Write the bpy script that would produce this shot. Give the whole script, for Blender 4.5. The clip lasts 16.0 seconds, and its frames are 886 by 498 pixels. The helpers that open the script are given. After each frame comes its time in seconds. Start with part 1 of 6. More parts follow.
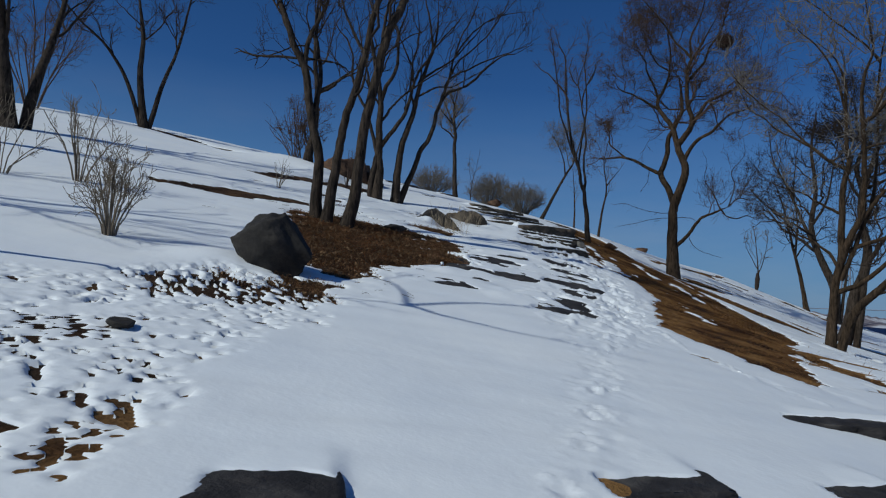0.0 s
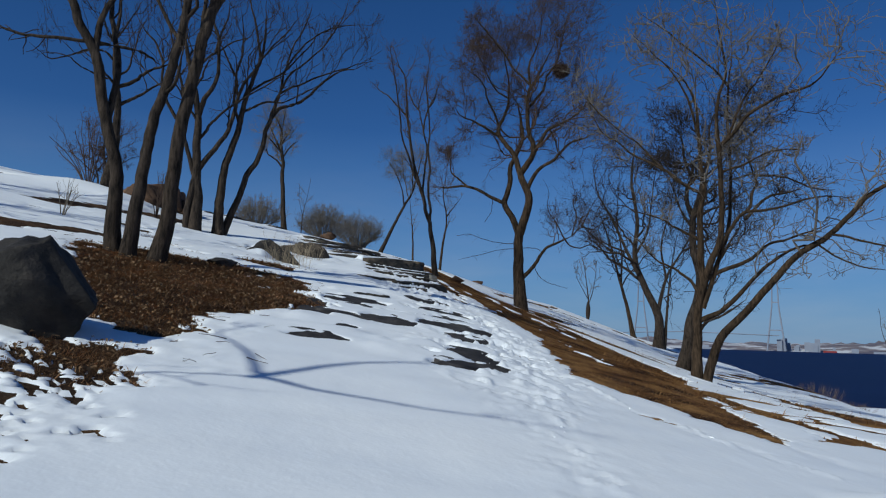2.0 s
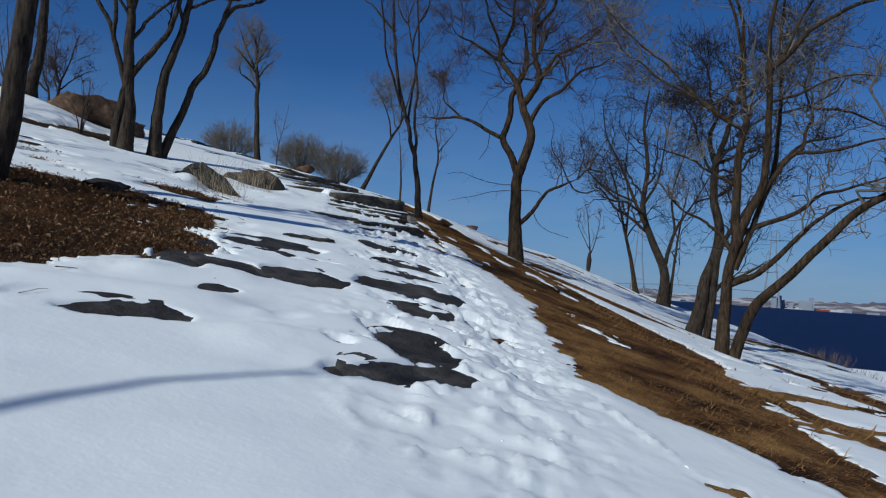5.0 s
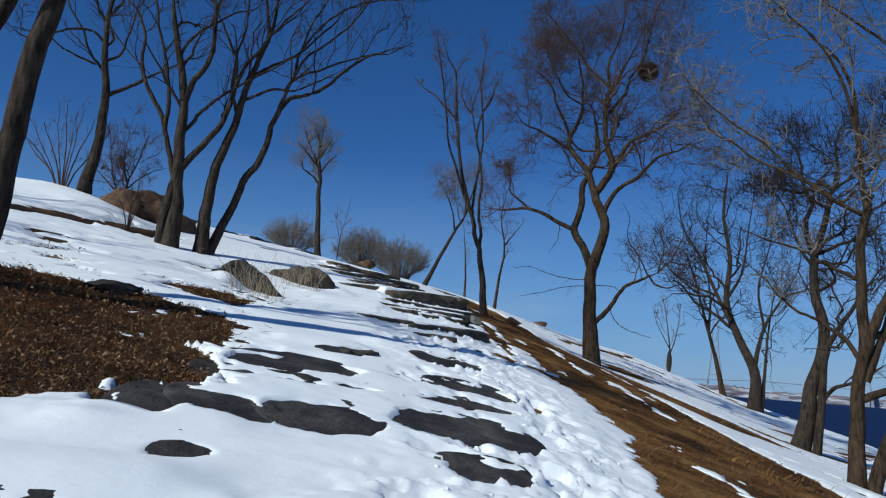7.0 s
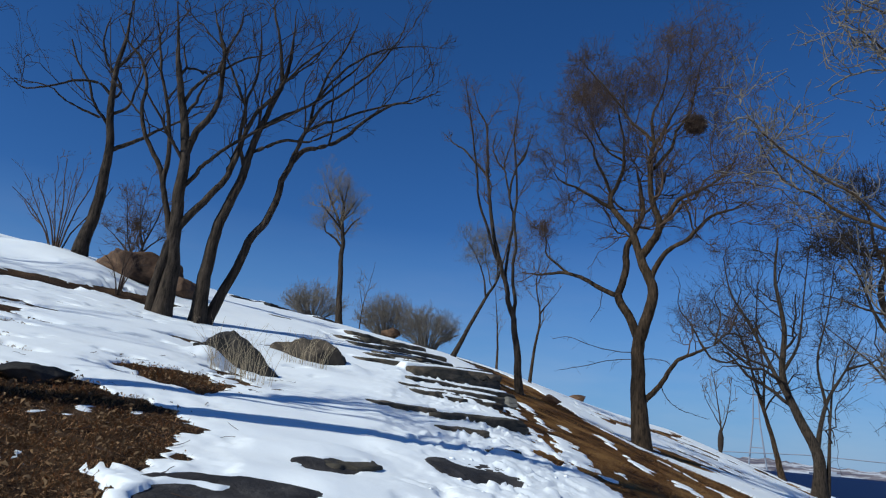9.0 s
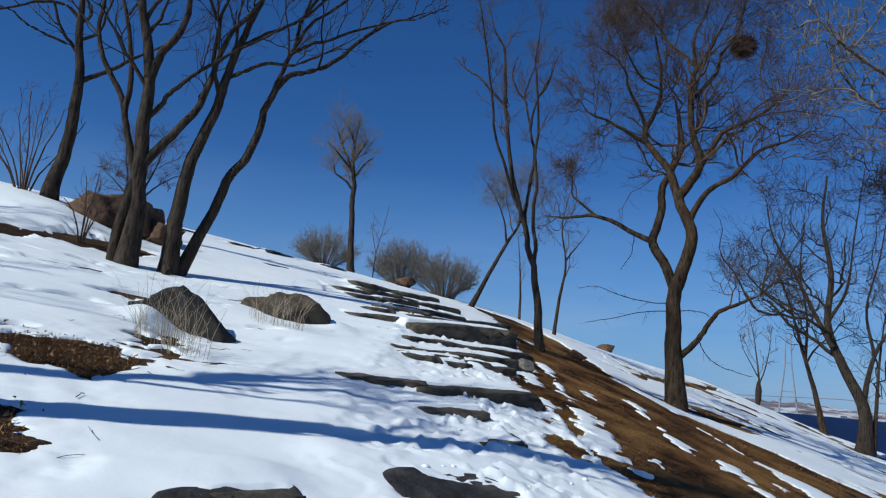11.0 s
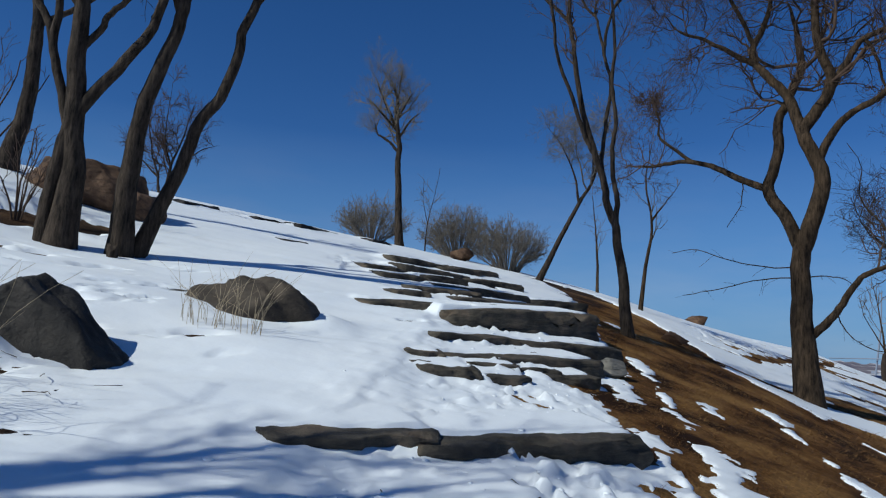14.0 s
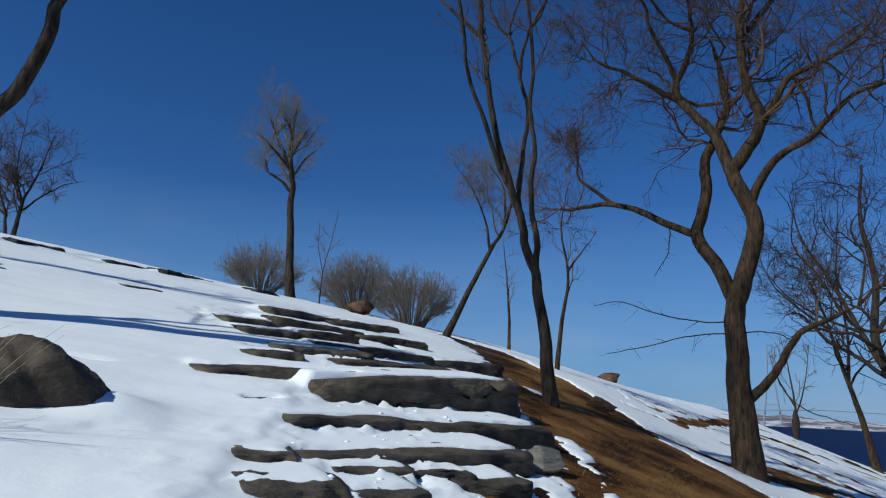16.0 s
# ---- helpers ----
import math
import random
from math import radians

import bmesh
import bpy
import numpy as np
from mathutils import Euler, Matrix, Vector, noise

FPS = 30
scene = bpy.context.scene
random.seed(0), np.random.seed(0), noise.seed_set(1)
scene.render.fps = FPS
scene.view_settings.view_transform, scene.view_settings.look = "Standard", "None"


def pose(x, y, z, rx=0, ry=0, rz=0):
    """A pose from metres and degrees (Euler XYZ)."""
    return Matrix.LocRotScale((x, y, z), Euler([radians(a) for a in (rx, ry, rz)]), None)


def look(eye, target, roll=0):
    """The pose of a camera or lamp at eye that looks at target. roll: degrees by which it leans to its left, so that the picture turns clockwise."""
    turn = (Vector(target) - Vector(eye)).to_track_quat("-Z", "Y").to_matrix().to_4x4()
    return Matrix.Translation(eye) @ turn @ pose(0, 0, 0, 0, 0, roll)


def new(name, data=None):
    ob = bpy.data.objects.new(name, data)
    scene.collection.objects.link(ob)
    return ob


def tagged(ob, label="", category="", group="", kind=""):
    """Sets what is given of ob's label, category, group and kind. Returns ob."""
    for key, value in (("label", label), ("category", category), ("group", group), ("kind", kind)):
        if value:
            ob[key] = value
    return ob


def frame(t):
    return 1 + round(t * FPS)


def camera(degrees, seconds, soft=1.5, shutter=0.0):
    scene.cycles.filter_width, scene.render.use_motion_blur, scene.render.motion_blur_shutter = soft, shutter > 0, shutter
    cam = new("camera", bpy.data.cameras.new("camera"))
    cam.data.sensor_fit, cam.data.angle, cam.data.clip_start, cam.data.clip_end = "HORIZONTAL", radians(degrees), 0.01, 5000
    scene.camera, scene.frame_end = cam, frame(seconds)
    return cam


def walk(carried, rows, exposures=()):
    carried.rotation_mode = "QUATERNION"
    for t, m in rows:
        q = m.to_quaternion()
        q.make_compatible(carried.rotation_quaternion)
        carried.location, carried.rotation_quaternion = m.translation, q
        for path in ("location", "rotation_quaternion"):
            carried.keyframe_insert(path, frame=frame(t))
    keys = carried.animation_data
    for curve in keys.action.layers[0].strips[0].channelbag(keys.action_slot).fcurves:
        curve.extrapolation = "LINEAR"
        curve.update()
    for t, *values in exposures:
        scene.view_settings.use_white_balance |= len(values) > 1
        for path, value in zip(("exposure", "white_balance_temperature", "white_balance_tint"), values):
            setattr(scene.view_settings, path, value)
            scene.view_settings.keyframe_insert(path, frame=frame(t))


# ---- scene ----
cam = camera(63.87, 16.0, soft=1.2)
# seconds, place, and turn in degrees
PATH = [
    (0, 0.453, -7.689, -0.621, 93.43, -4.15, 13.60),
    (0.5, 0.032, -7.023, -0.504, 96.23, -2.96, 9.98),
    (1, -0.229, -6.360, -0.508, 96.14, -4.09, 7.88),
    (1.5, -0.521, -5.675, -0.484, 97.05, -5.30, 4.86),
    (2, -0.684, -4.780, -0.470, 97.07, -1.57, -0.43),
    (2.5, -0.752, -4.287, -0.345, 96.53, -2.88, -2.07),
    (3, -0.735, -3.732, -0.227, 95.00, -0.66, -4.53),
    (3.5, -0.530, -3.146, -0.234, 92.03, -1.73, -3.40),
    (3.7, -0.472, -2.902, -0.218, 91.67, -2.72, -1.29),
    (5.8, -0.004, -0.152, -0.081, 94.81, -4.94, 0.03),
    (6, 0.000, 0.000, 0.000, 96.06, -2.55, 5.20),
    (6.5, -0.029, 0.499, 0.079, 102.98, -3.84, 8.22),
    (7, -0.151, 0.935, 0.181, 99.67, -4.20, 4.70),
    (7.5, -0.158, 1.468, 0.305, 104.11, -2.28, -0.06),
    (8, -0.244, 1.943, 0.272, 102.65, -2.45, -4.98),
    (8.5, -0.307, 2.503, 0.424, 97.68, -2.62, -3.40),
    (9, -0.343, 3.196, 0.636, 104.81, -4.81, 7.11),
    (9.5, -0.354, 3.677, 0.793, 103.14, -4.35, 9.87),
    (9.7, -0.316, 3.870, 0.895, 100.21, -4.96, 8.11),
    (11.8, -0.177, 6.486, 1.189, 100.50, -4.32, 13.36),
    (12, -0.259, 6.724, 1.224, 100.94, -3.79, 15.18),
    (12.5, -0.309, 7.268, 1.254, 101.47, -4.71, 17.07),
    (13, -0.294, 7.922, 1.325, 101.85, -6.06, 15.99),
    (13.5, -0.427, 8.680, 1.500, 96.46, -6.64, 14.19),
    (14, -0.538, 9.497, 1.641, 97.60, -3.39, 15.65),
    (14.5, -0.654, 10.156, 1.675, 102.61, -5.91, 16.83),
    (15, -0.704, 10.824, 1.700, 98.83, -3.95, 17.60),
    (15.5, -0.726, 11.392, 1.853, 99.99, -4.59, 9.43),
    (16, -0.880, 12.000, 1.915, 102.39, -2.63, 8.30),
]
walk(cam, [(t, pose(x, y, z, rx, ry, rz)) for t, x, y, z, rx, ry, rz in PATH],
     [(0.0, -0.55), (1.5, -0.34), (3.5, -0.28), (6.0, -0.3), (6.5, 0.0), (7.5, 0.07), (8.0, 0.22), (9.0, 0.12), (9.5, 0.32), (12.0, 0.02), (13.5, 0.06), (14.0, -0.08), (15.0, 0.0), (16.0, -0.05)])

# ---- light ----
SUN_ELEVATION, SUN_FROM = 38.0, (-0.70, -0.714)
world = bpy.data.worlds.new("sky")
scene.world = world
world.use_nodes = True
wn, wl = world.node_tree.nodes, world.node_tree.links
sky = wn.new("ShaderNodeTexSky")
sky.sky_type, sky.sun_disc = "NISHITA", False
sky.sun_elevation, sky.sun_rotation = radians(SUN_ELEVATION), math.atan2(SUN_FROM[0], SUN_FROM[1])
sky.altitude, sky.air_density, sky.dust_density, sky.ozone_density = 1800, 1.0, 0.0, 2.0
tint = wn.new("ShaderNodeHueSaturation")
tint.inputs["Saturation"].default_value = 1.13
cast = wn.new("ShaderNodeMix")
cast.data_type, cast.blend_type = "RGBA", "MULTIPLY"
cast.inputs["Factor"].default_value, cast.inputs["B"].default_value = 1.0, (0.63, 0.80, 1.10, 1)
wl.new(sky.outputs["Color"], cast.inputs["A"])
wl.new(cast.outputs["Result"], tint.inputs["Color"])
# a dull blue haze low over the horizon, with faint wisps of cloud in it
way, high, stretch = wn.new("ShaderNodeTexCoord"), wn.new("ShaderNodeSeparateXYZ"), wn.new("ShaderNodeMapping")
wisps, low, clouds, haze = wn.new("ShaderNodeTexNoise"), wn.new("ShaderNodeMapRange"), wn.new("ShaderNodeValToRGB"), wn.new("ShaderNodeMix")
stretch.inputs["Scale"].default_value = (2.2, 2.2, 9.0)
wisps.inputs["Scale"].default_value, wisps.inputs["Detail"].default_value, wisps.inputs["Roughness"].default_value = 1.6, 5.0, 0.55
low.inputs["From Max"].default_value, low.inputs["To Min"].default_value, low.inputs["To Max"].default_value = 0.28, 0.85, 0.0
for stop, place, colour in zip(clouds.color_ramp.elements, (0.45, 0.75), ((0.22, 0.51, 0.95, 1), (0.38, 0.61, 0.96, 1))):
    stop.position, stop.color = place, colour
dull = wn.new("ShaderNodeVectorMath")
dull.operation = "SCALE"
dull.inputs["Scale"].default_value = 7.3
haze.data_type = "RGBA"
for a, b in ((way.outputs["Generated"], high.inputs["Vector"]), (way.outputs["Generated"], stretch.inputs["Vector"]), (stretch.outputs["Vector"], wisps.inputs["Vector"]),
             (high.outputs["Z"], low.inputs["Value"]), (wisps.outputs["Fac"], clouds.inputs["Fac"]), (clouds.outputs["Color"], dull.inputs[0]),
             (low.outputs["Result"], haze.inputs["Factor"]), (tint.outputs["Color"], haze.inputs["A"]), (dull.outputs["Vector"], haze.inputs["B"]),
             (haze.outputs["Result"], wn["Background"].inputs["Color"])):
    wl.new(a, b)
wn["Background"].inputs["Strength"].default_value = 0.076
sun = new("sun", bpy.data.lights.new("sun", "SUN"))
sun.data.energy, sun.data.angle, sun.data.color = 3.8, radians(0.55), (0.93, 0.98, 0.91)
ce, se = math.cos(radians(SUN_ELEVATION)), math.sin(radians(SUN_ELEVATION))
sun.matrix_world = look((-30 * ce, -30 * ce, 30 * se), (-30 * ce - SUN_FROM[0] * ce, -30 * ce - SUN_FROM[1] * ce, 30 * se - se))


# ---- small tools ----
def part(name, data, parent=None, label=""):
    ob = new(name, data)
    if parent is not None:
        ob.parent = parent
    if label:
        ob["label"] = label
    return ob


def mesh_from(name, verts, faces, material, smooth=True):
    """A mesh out of arrays: verts (n, 3), faces (m, 3 or 4)."""
    verts, faces = np.asarray(verts, np.float32), np.asarray(faces, np.int32)
    me = bpy.data.meshes.new(name)
    me.vertices.add(len(verts))
    me.vertices.foreach_set("co", verts.ravel())
    m, k = faces.shape
    me.loops.add(m * k)
    me.loops.foreach_set("vertex_index", faces.ravel())
    me.polygons.add(m)
    me.polygons.foreach_set("loop_start", np.arange(0, m * k, k, dtype=np.int32))
    me.polygons.foreach_set("use_smooth", np.full(m, smooth, dtype=bool))
    me.update(calc_edges=True)
    me.materials.append(material)
    return me


def hashed(i, j, seed):
    n = (i.astype(np.int64) * 374761393 + j.astype(np.int64) * 668265263 + seed * 1442695041) & 0x7FFFFFFF
    n = ((n ^ (n >> 13)) * 1274126177) & 0x7FFFFFFF
    return ((n ^ (n >> 16)) & 0xFFFF) / 32767.5 - 1.0


def vnoise(x, y, seed=0):
    """Smooth noise over the plane, -1 to 1, one cell a unit."""
    i, j = np.floor(x), np.floor(y)
    fx, fy = x - i, y - j
    fx, fy = fx * fx * fx * (fx * (fx * 6 - 15) + 10), fy * fy * fy * (fy * (fy * 6 - 15) + 10)
    a, b = hashed(i, j, seed), hashed(i + 1, j, seed)
    c, d = hashed(i, j + 1, seed), hashed(i + 1, j + 1, seed)
    return (a * (1 - fx) + b * fx) * (1 - fy) + (c * (1 - fx) + d * fx) * fy


def fbm(x, y, seed=0, octaves=4, gain=0.5):
    out, amp, total = 0.0, 1.0, 0.0
    for k in range(octaves):
        ca, sa = math.cos(0.6 * k), math.sin(0.6 * k)
        out = out + amp * vnoise((x * ca - y * sa) * 2**k + 17.3 * k, (x * sa + y * ca) * 2**k - 9.1 * k, seed + k)
        total += amp
        amp *= gain
    return out / total


def step(lo, hi, x):
    s = np.clip((x - lo) / (hi - lo), 0, 1)
    return s * s * (3 - 2 * s)


# ---- the hill ----
SEA = -14.0


def hill(x, y):
    """The slope's height: it climbs ahead, rises to the west and falls to the sea in the east."""
    x, y = np.asarray(x, float), np.asarray(y, float)
    v = (y - 12) / 20
    v = 2.3 - 0.25 * np.logaddexp(0, (2.3 - v) / 0.25)
    v = -2.2 + 0.3 * np.logaddexp(0, (v + 2.2) / 0.3)
    s = x - (0.3 - 0.1 * (np.clip(y, -30, 55) - 5))
    west, east = -np.logaddexp(0, -s), np.logaddexp(0, s)
    west = 5 * np.logaddexp(west / 5, -28 / 5)
    near = -3 * np.logaddexp(-east / 3, -24 / 3)
    z = 0.402 + 3.275 * v + 0.228 * v * v - 0.278 * v**3
    z = z + west * (-0.19 - 0.046 * v + 0.026 * v * v + 0.001 * west)
    z = z + near * (-0.301 - 0.155 * v + 0.103 * v * v - 0.001 * near)
    z = z - 0.6 * 2 * np.logaddexp(0, (east - 24) / 2) - 0.03 * np.maximum(0, y - 60)
    z = z - 0.2 * np.exp(-(((x + 8.3) / 2.2) ** 2) - ((y - 18) / 2.2) ** 2)
    z = z - 0.2 * np.exp(-(((x + 4.8) / 1.2) ** 2) - ((y - 14.2) / 1.2) ** 2) - 0.08 * np.exp(-(((x + 4.3) / 1.2) ** 2) - ((y - 17.1) / 1.2) ** 2)
    z = z + 0.4 * np.exp(-(((x + 13.2) / 2.0) ** 2) - ((y - 20.0) / 2.0) ** 2)
    z = z - 0.1 * 3 * np.logaddexp(0, (0.64 * -x + 0.77 * y - 32) / 3)
    z = z - 0.25 * np.exp(-(((x - 3.1) / 2.6) ** 2) - ((y - 27.3) / 3.0) ** 2)
    # a gentler shelf south-east of the shore trees, and a steeper edge beyond them
    q = ((x - 7.0) * 12.2 - (y - 15.8) * 3.9) / 12.8
    z = z + 0.22 * (np.logaddexp(0, q - 0.8) - np.logaddexp(0, q - 10)) * np.clip((y - 3) / 6, 0, 1)
    z = z - np.clip((x - 8) / 6, 0, 1) * (0.6 * np.clip((y - 38) / 8, 0, 1) + 0.12 * np.maximum(0, y - 48))
    shore = SEA + 0.5 - 0.05 * np.maximum(0, 0.47 * x + 0.88 * y - 180)
    return np.maximum(z, np.where(x > 0, np.maximum(shore, SEA - 3), -40))


def inside(x, y, corners):
    """Distance into a polygon (positive inside), in metres."""
    best, odd = np.full(np.shape(x), 1e9), np.zeros(np.shape(x), bool)
    for (ax, ay), (bx, by) in zip(corners, corners[1:] + corners[:1]):
        dx, dy = bx - ax, by - ay
        k = np.clip(((x - ax) * dx + (y - ay) * dy) / (dx * dx + dy * dy), 0, 1)
        best = np.minimum(best, np.hypot(x - ax - k * dx, y - ay - k * dy))
        odd ^= ((ay > y) != (by > y)) & (x < (by - ay and (bx - ax) * (y - ay) / (by - ay)) + ax)
    return np.where(odd, best, -best)


BANK = [(-7.1, 8.1), (-6.7, 9.0), (-4.9, 9.75), (-4.05, 10.0), (-3.5, 9.3), (-2.95, 8.5), (-2.9, 8.0), (-2.55, 6.4), (-2.7, 5.5), (-3.1, 4.95), (-3.2, 4.0), (-3.15, 2.7), (-3.3, 1.9), (-4.3, 2.2), (-5.6, 4.6)]
FOOT = [(-2.95, 1.8), (-2.9, 0.5), (-3.7, 0.2), (-4.0, 1.2)]
PATCH = [(-3.95, 10.7), (-4.1, 11.3), (-4.6, 11.75), (-5.0, 11.3), (-4.5, 10.7)]
CHURNED = [(-4.9, -0.7), (-4.5, 0.5), (-3.5, 0.75), (-2.95, 0.35), (-3.1, -0.15), (-3.5, -0.5), (-4.1, -0.9)]
SLOPE = [(2.3, 22.6), (3.6, 20.4), (5.2, 19.4), (7.4, 21.6), (9.3, 24), (6, 24.6), (4.3, 25.8), (2.8, 24.6)]
TUFTS = [(0.62, 6.0, 0.22), (0.58, 4.95, 0.13), (0.24, 9.7, 0.2), (-0.35, 15.0, 0.2), (-0.6, 17.2, 0.3), (-1.0, 19.0, 0.3), (-1.7, 25.2, 0.4), (-6.75, 33.2, 0.3), (-4.55, 12.5, 0.24), (-4.2, 12.2, 0.16), (-0.1, 13.9, 0.3)]
STREAKS = [((-10.5, 7.4), (-8.0, 9.7), 0.72), ((-11.4, 14.6), (-10.2, 18.2), 0.62), ((-23, 21.9), (-15.5, 18.6), 0.5),
           ((-10.6, 17.4), (-9.3, 19.6), 0.5), ((3.6, 8.6), (5.9, 4.9), 0.42), ((11.3, 22.8), (9.5, 15.2), 0.85), ((9.9, 16.8), (7.3, 8.4), 0.75), ((4.6, 24.8), (7.6, 21.0), 0.4), ((8, 26), (14, 30), 0.6), ((6.5, 16.4), (9, 16.2), 0.5), ((17, 34.5), (28, 40.5), 0.7),
           ((14, 33), (28, 43), 0.5), ((2.2, 31), (8, 47), 0.35)]


# tongues of snow left on the bare strip beside the way
TONGUES = [((-0.62, 20.9), (-0.35, 19.3), 0.1), ((-0.35, 19.3), (0.0, 17.0), 0.17), ((0.0, 17.0), (0.42, 14.4), 0.25), ((1.2, 20.6), (1.72, 17.4), 0.12),
           ((1.4, 26.0), (2.5, 26.3), 0.25), ((-1.95, 25.8), (-0.95, 25.0), 0.2), ((2.4, 17.6), (2.9, 14.6), 0.13), ((2.2, 9.5), (2.5, 8.8), 0.14)]


def bare(x, y):
    """How far a place lies inside the snowless ground (metres, positive where bare)."""
    left = np.interp(y, [3.1, 4.3, 5.3, 9.9, 12.7, 14.5, 16.2, 18.7, 21.4, 25, 30, 33], [3.45, 2.5, 1.3, 1.35, 0.9, -0.1, -0.2, -0.7, -1.15, -1.5, -3.0, -4.2])
    right = np.interp(y, [3.1, 6, 9, 11.5, 13.2, 15, 18.3, 21, 24.6, 27, 30, 33], [3.45, 3.6, 4.2, 4.8, 4.9, 4.6, 3.8, 2.9, 1.9, 1.0, -0.3, -2.2])
    out = np.minimum(np.minimum(x - left, right - x), np.minimum(y - 3.1, 33 - y))
    for ax, ay, w in TUFTS:
        out = np.maximum(out, w - np.hypot(x - ax, (y - ay) * 0.6))
    for area in (BANK, FOOT, PATCH, SLOPE):
        out = np.maximum(out, inside(x, y, area))
    for (ax, ay), (bx, by), w in STREAKS:
        dx, dy = bx - ax, by - ay
        k = np.clip(((x - ax) * dx + (y - ay) * dy) / (dx * dx + dy * dy), 0, 1)
        out = np.maximum(out, w * np.sin(np.pi * (0.1 + 0.8 * k)) - np.hypot(x - ax - k * dx, y - ay - k * dy))
    for (ax, ay), (bx, by), w in TONGUES:
        dx, dy = bx - ax, by - ay
        k = np.clip(((x - ax) * dx + (y - ay) * dy) / (dx * dx + dy * dy), 0, 1)
        out = np.minimum(out, np.hypot(x - ax - k * dx, y - ay - k * dy) - w)
    return out


def trodden(x, y):
    """Where feet have broken the snow along the steps, 0 to 1."""
    c = np.interp(y, [-8, 0, 4, 8, 13, 18, 24], [0.45, 0.35, 0.1, 0.2, -1.0, -1.9, -3.0])
    w = np.interp(y, [-8, 1, 3, 6, 10, 13, 18, 24], [0.25, 0.3, 0.7, 0.9, 0.9, 1.1, 1.0, 1.2])
    side = np.exp(-(((y - np.interp(x, [0.6, 1.5, 2.2, 2.9, 4.5], [6.5, 3.4, 2.65, 2.0, 1.0])) / 0.22) ** 2)) * step(0.5, 1.0, x) * step(5.0, 4.0, x)
    return np.maximum(np.exp(-(((x - c) / w) ** 2)) * step(26, 22, y) * step(-9, -7, y), 0.7 * side)


# the stone steps: front edge's two ends, height of the face, depth, how much of the top is bare
LOWER = [(-0.72, 3.30, -0.58, 3.42, 0.03, 0.35, 0.15), (-0.50, 3.34, 0.25, 3.86, 0.05, 0.5, 0.28), (-0.40, 3.98, 0.17, 4.18, 0.04, 0.95, 0.74),
         (-0.42, 5.88, 0.11, 6.16, 0.03, 0.4, 0.25), (-0.88, 6.52, 0.32, 7.1, 0.05, 0.9, 0.7), (-0.85, 7.84, 0.13, 8.56, 0.03, 0.4, 0.28), (-0.78, 8.7, 0.14, 9.28, 0.04, 0.7, 0.52),
         (-1.15, 10.40, -0.34, 11.10, 0.04, 0.55, 0.38), (-2.52, 7.22, -1.48, 8.08, 0.04, 0.7, 0.46), (-2.16, 5.52, -1.68, 5.9, 0.05, 0.7, 0.56)]
BANKSIDE = [(-1.72, 5.78, -0.93, 6.2, 0.05, 0.85, 0.6), (-2.36, 3.30, -1.69, 3.66, 0.03, 0.35, 0.25), (-1.98, 4.74, -1.78, 4.92, 0.02, 0.3, 0.1), (-2.62, 5.26, -2.16, 5.34, 0.03, 0.75, 0.7),
            (-2.2, 7.0, -1.74, 7.3, 0.02, 0.3, 0.12), (-1.6, 7.42, -1.3, 7.64, 0.02, 0.3, 0.14), (-2.14, 9.08, -1.84, 9.42, 0.02, 0.3, 0.17), (-1.27, 8.5, -1.08, 8.72, 0.02, 0.3, 0.1),
            (-2.62, 6.74, -2.22, 7.04, 0.02, 0.4, 0.14), (-0.8, 3.95, -0.68, 4.03, 0.02, 0.25, 0.12)]
MIDDLE = [(-2.18, 9.45, -1.9, 9.78, 0.07, 0.4, 0.1), (-2.74, 13.42, -2.0, 14.24, 0.10, 0.5, 0.12), (-2.0, 14.08, -0.62, 15.45, 0.16, 0.6, 0.15),
          (-1.72, 13.11, -1.16, 13.67, 0.08, 0.4, 0.1), (-1.0, 12.67, -0.7, 12.81, 0.08, 0.4, 0.1), (-2.6, 16.05, -2.24, 16.35, 0.10, 0.4, 0.1),
          (-2.14, 16.46, -1.8, 16.76, 0.09, 0.4, 0.1), (-1.6, 17.5, -1.2, 17.8, 0.10, 0.4, 0.1), (-2.72, 16.95, -1.16, 18.55, 0.12, 0.6, 0.15),
          (-3.02, 17.75, -2.24, 18.8, 0.11, 0.5, 0.12), (-2.16, 18.75, -1.0, 20.0, 0.19, 0.6, 0.2), (-3.2, 18.95, -1.38, 21.2, 0.5, 0.8, 0.2)]
MORE = [(-4.42, 18.7, -3.02, 19.7, 0.2, 0.7, 0.2), (-2.34, 16.9, -1.98, 17.2, 0.07, 0.3, 0.08), (-1.92, 17.35, -1.62, 17.6, 0.07, 0.3, 0.08),
        (-3.66, 18.1, -3.4, 18.32, 0.06, 0.3, 0.06), (-2.94, 16.62, -2.74, 16.75, 0.07, 0.3, 0.08), (-5.75, 16.75, -5.3, 17.05, 0.07, 0.4, 0.12)]
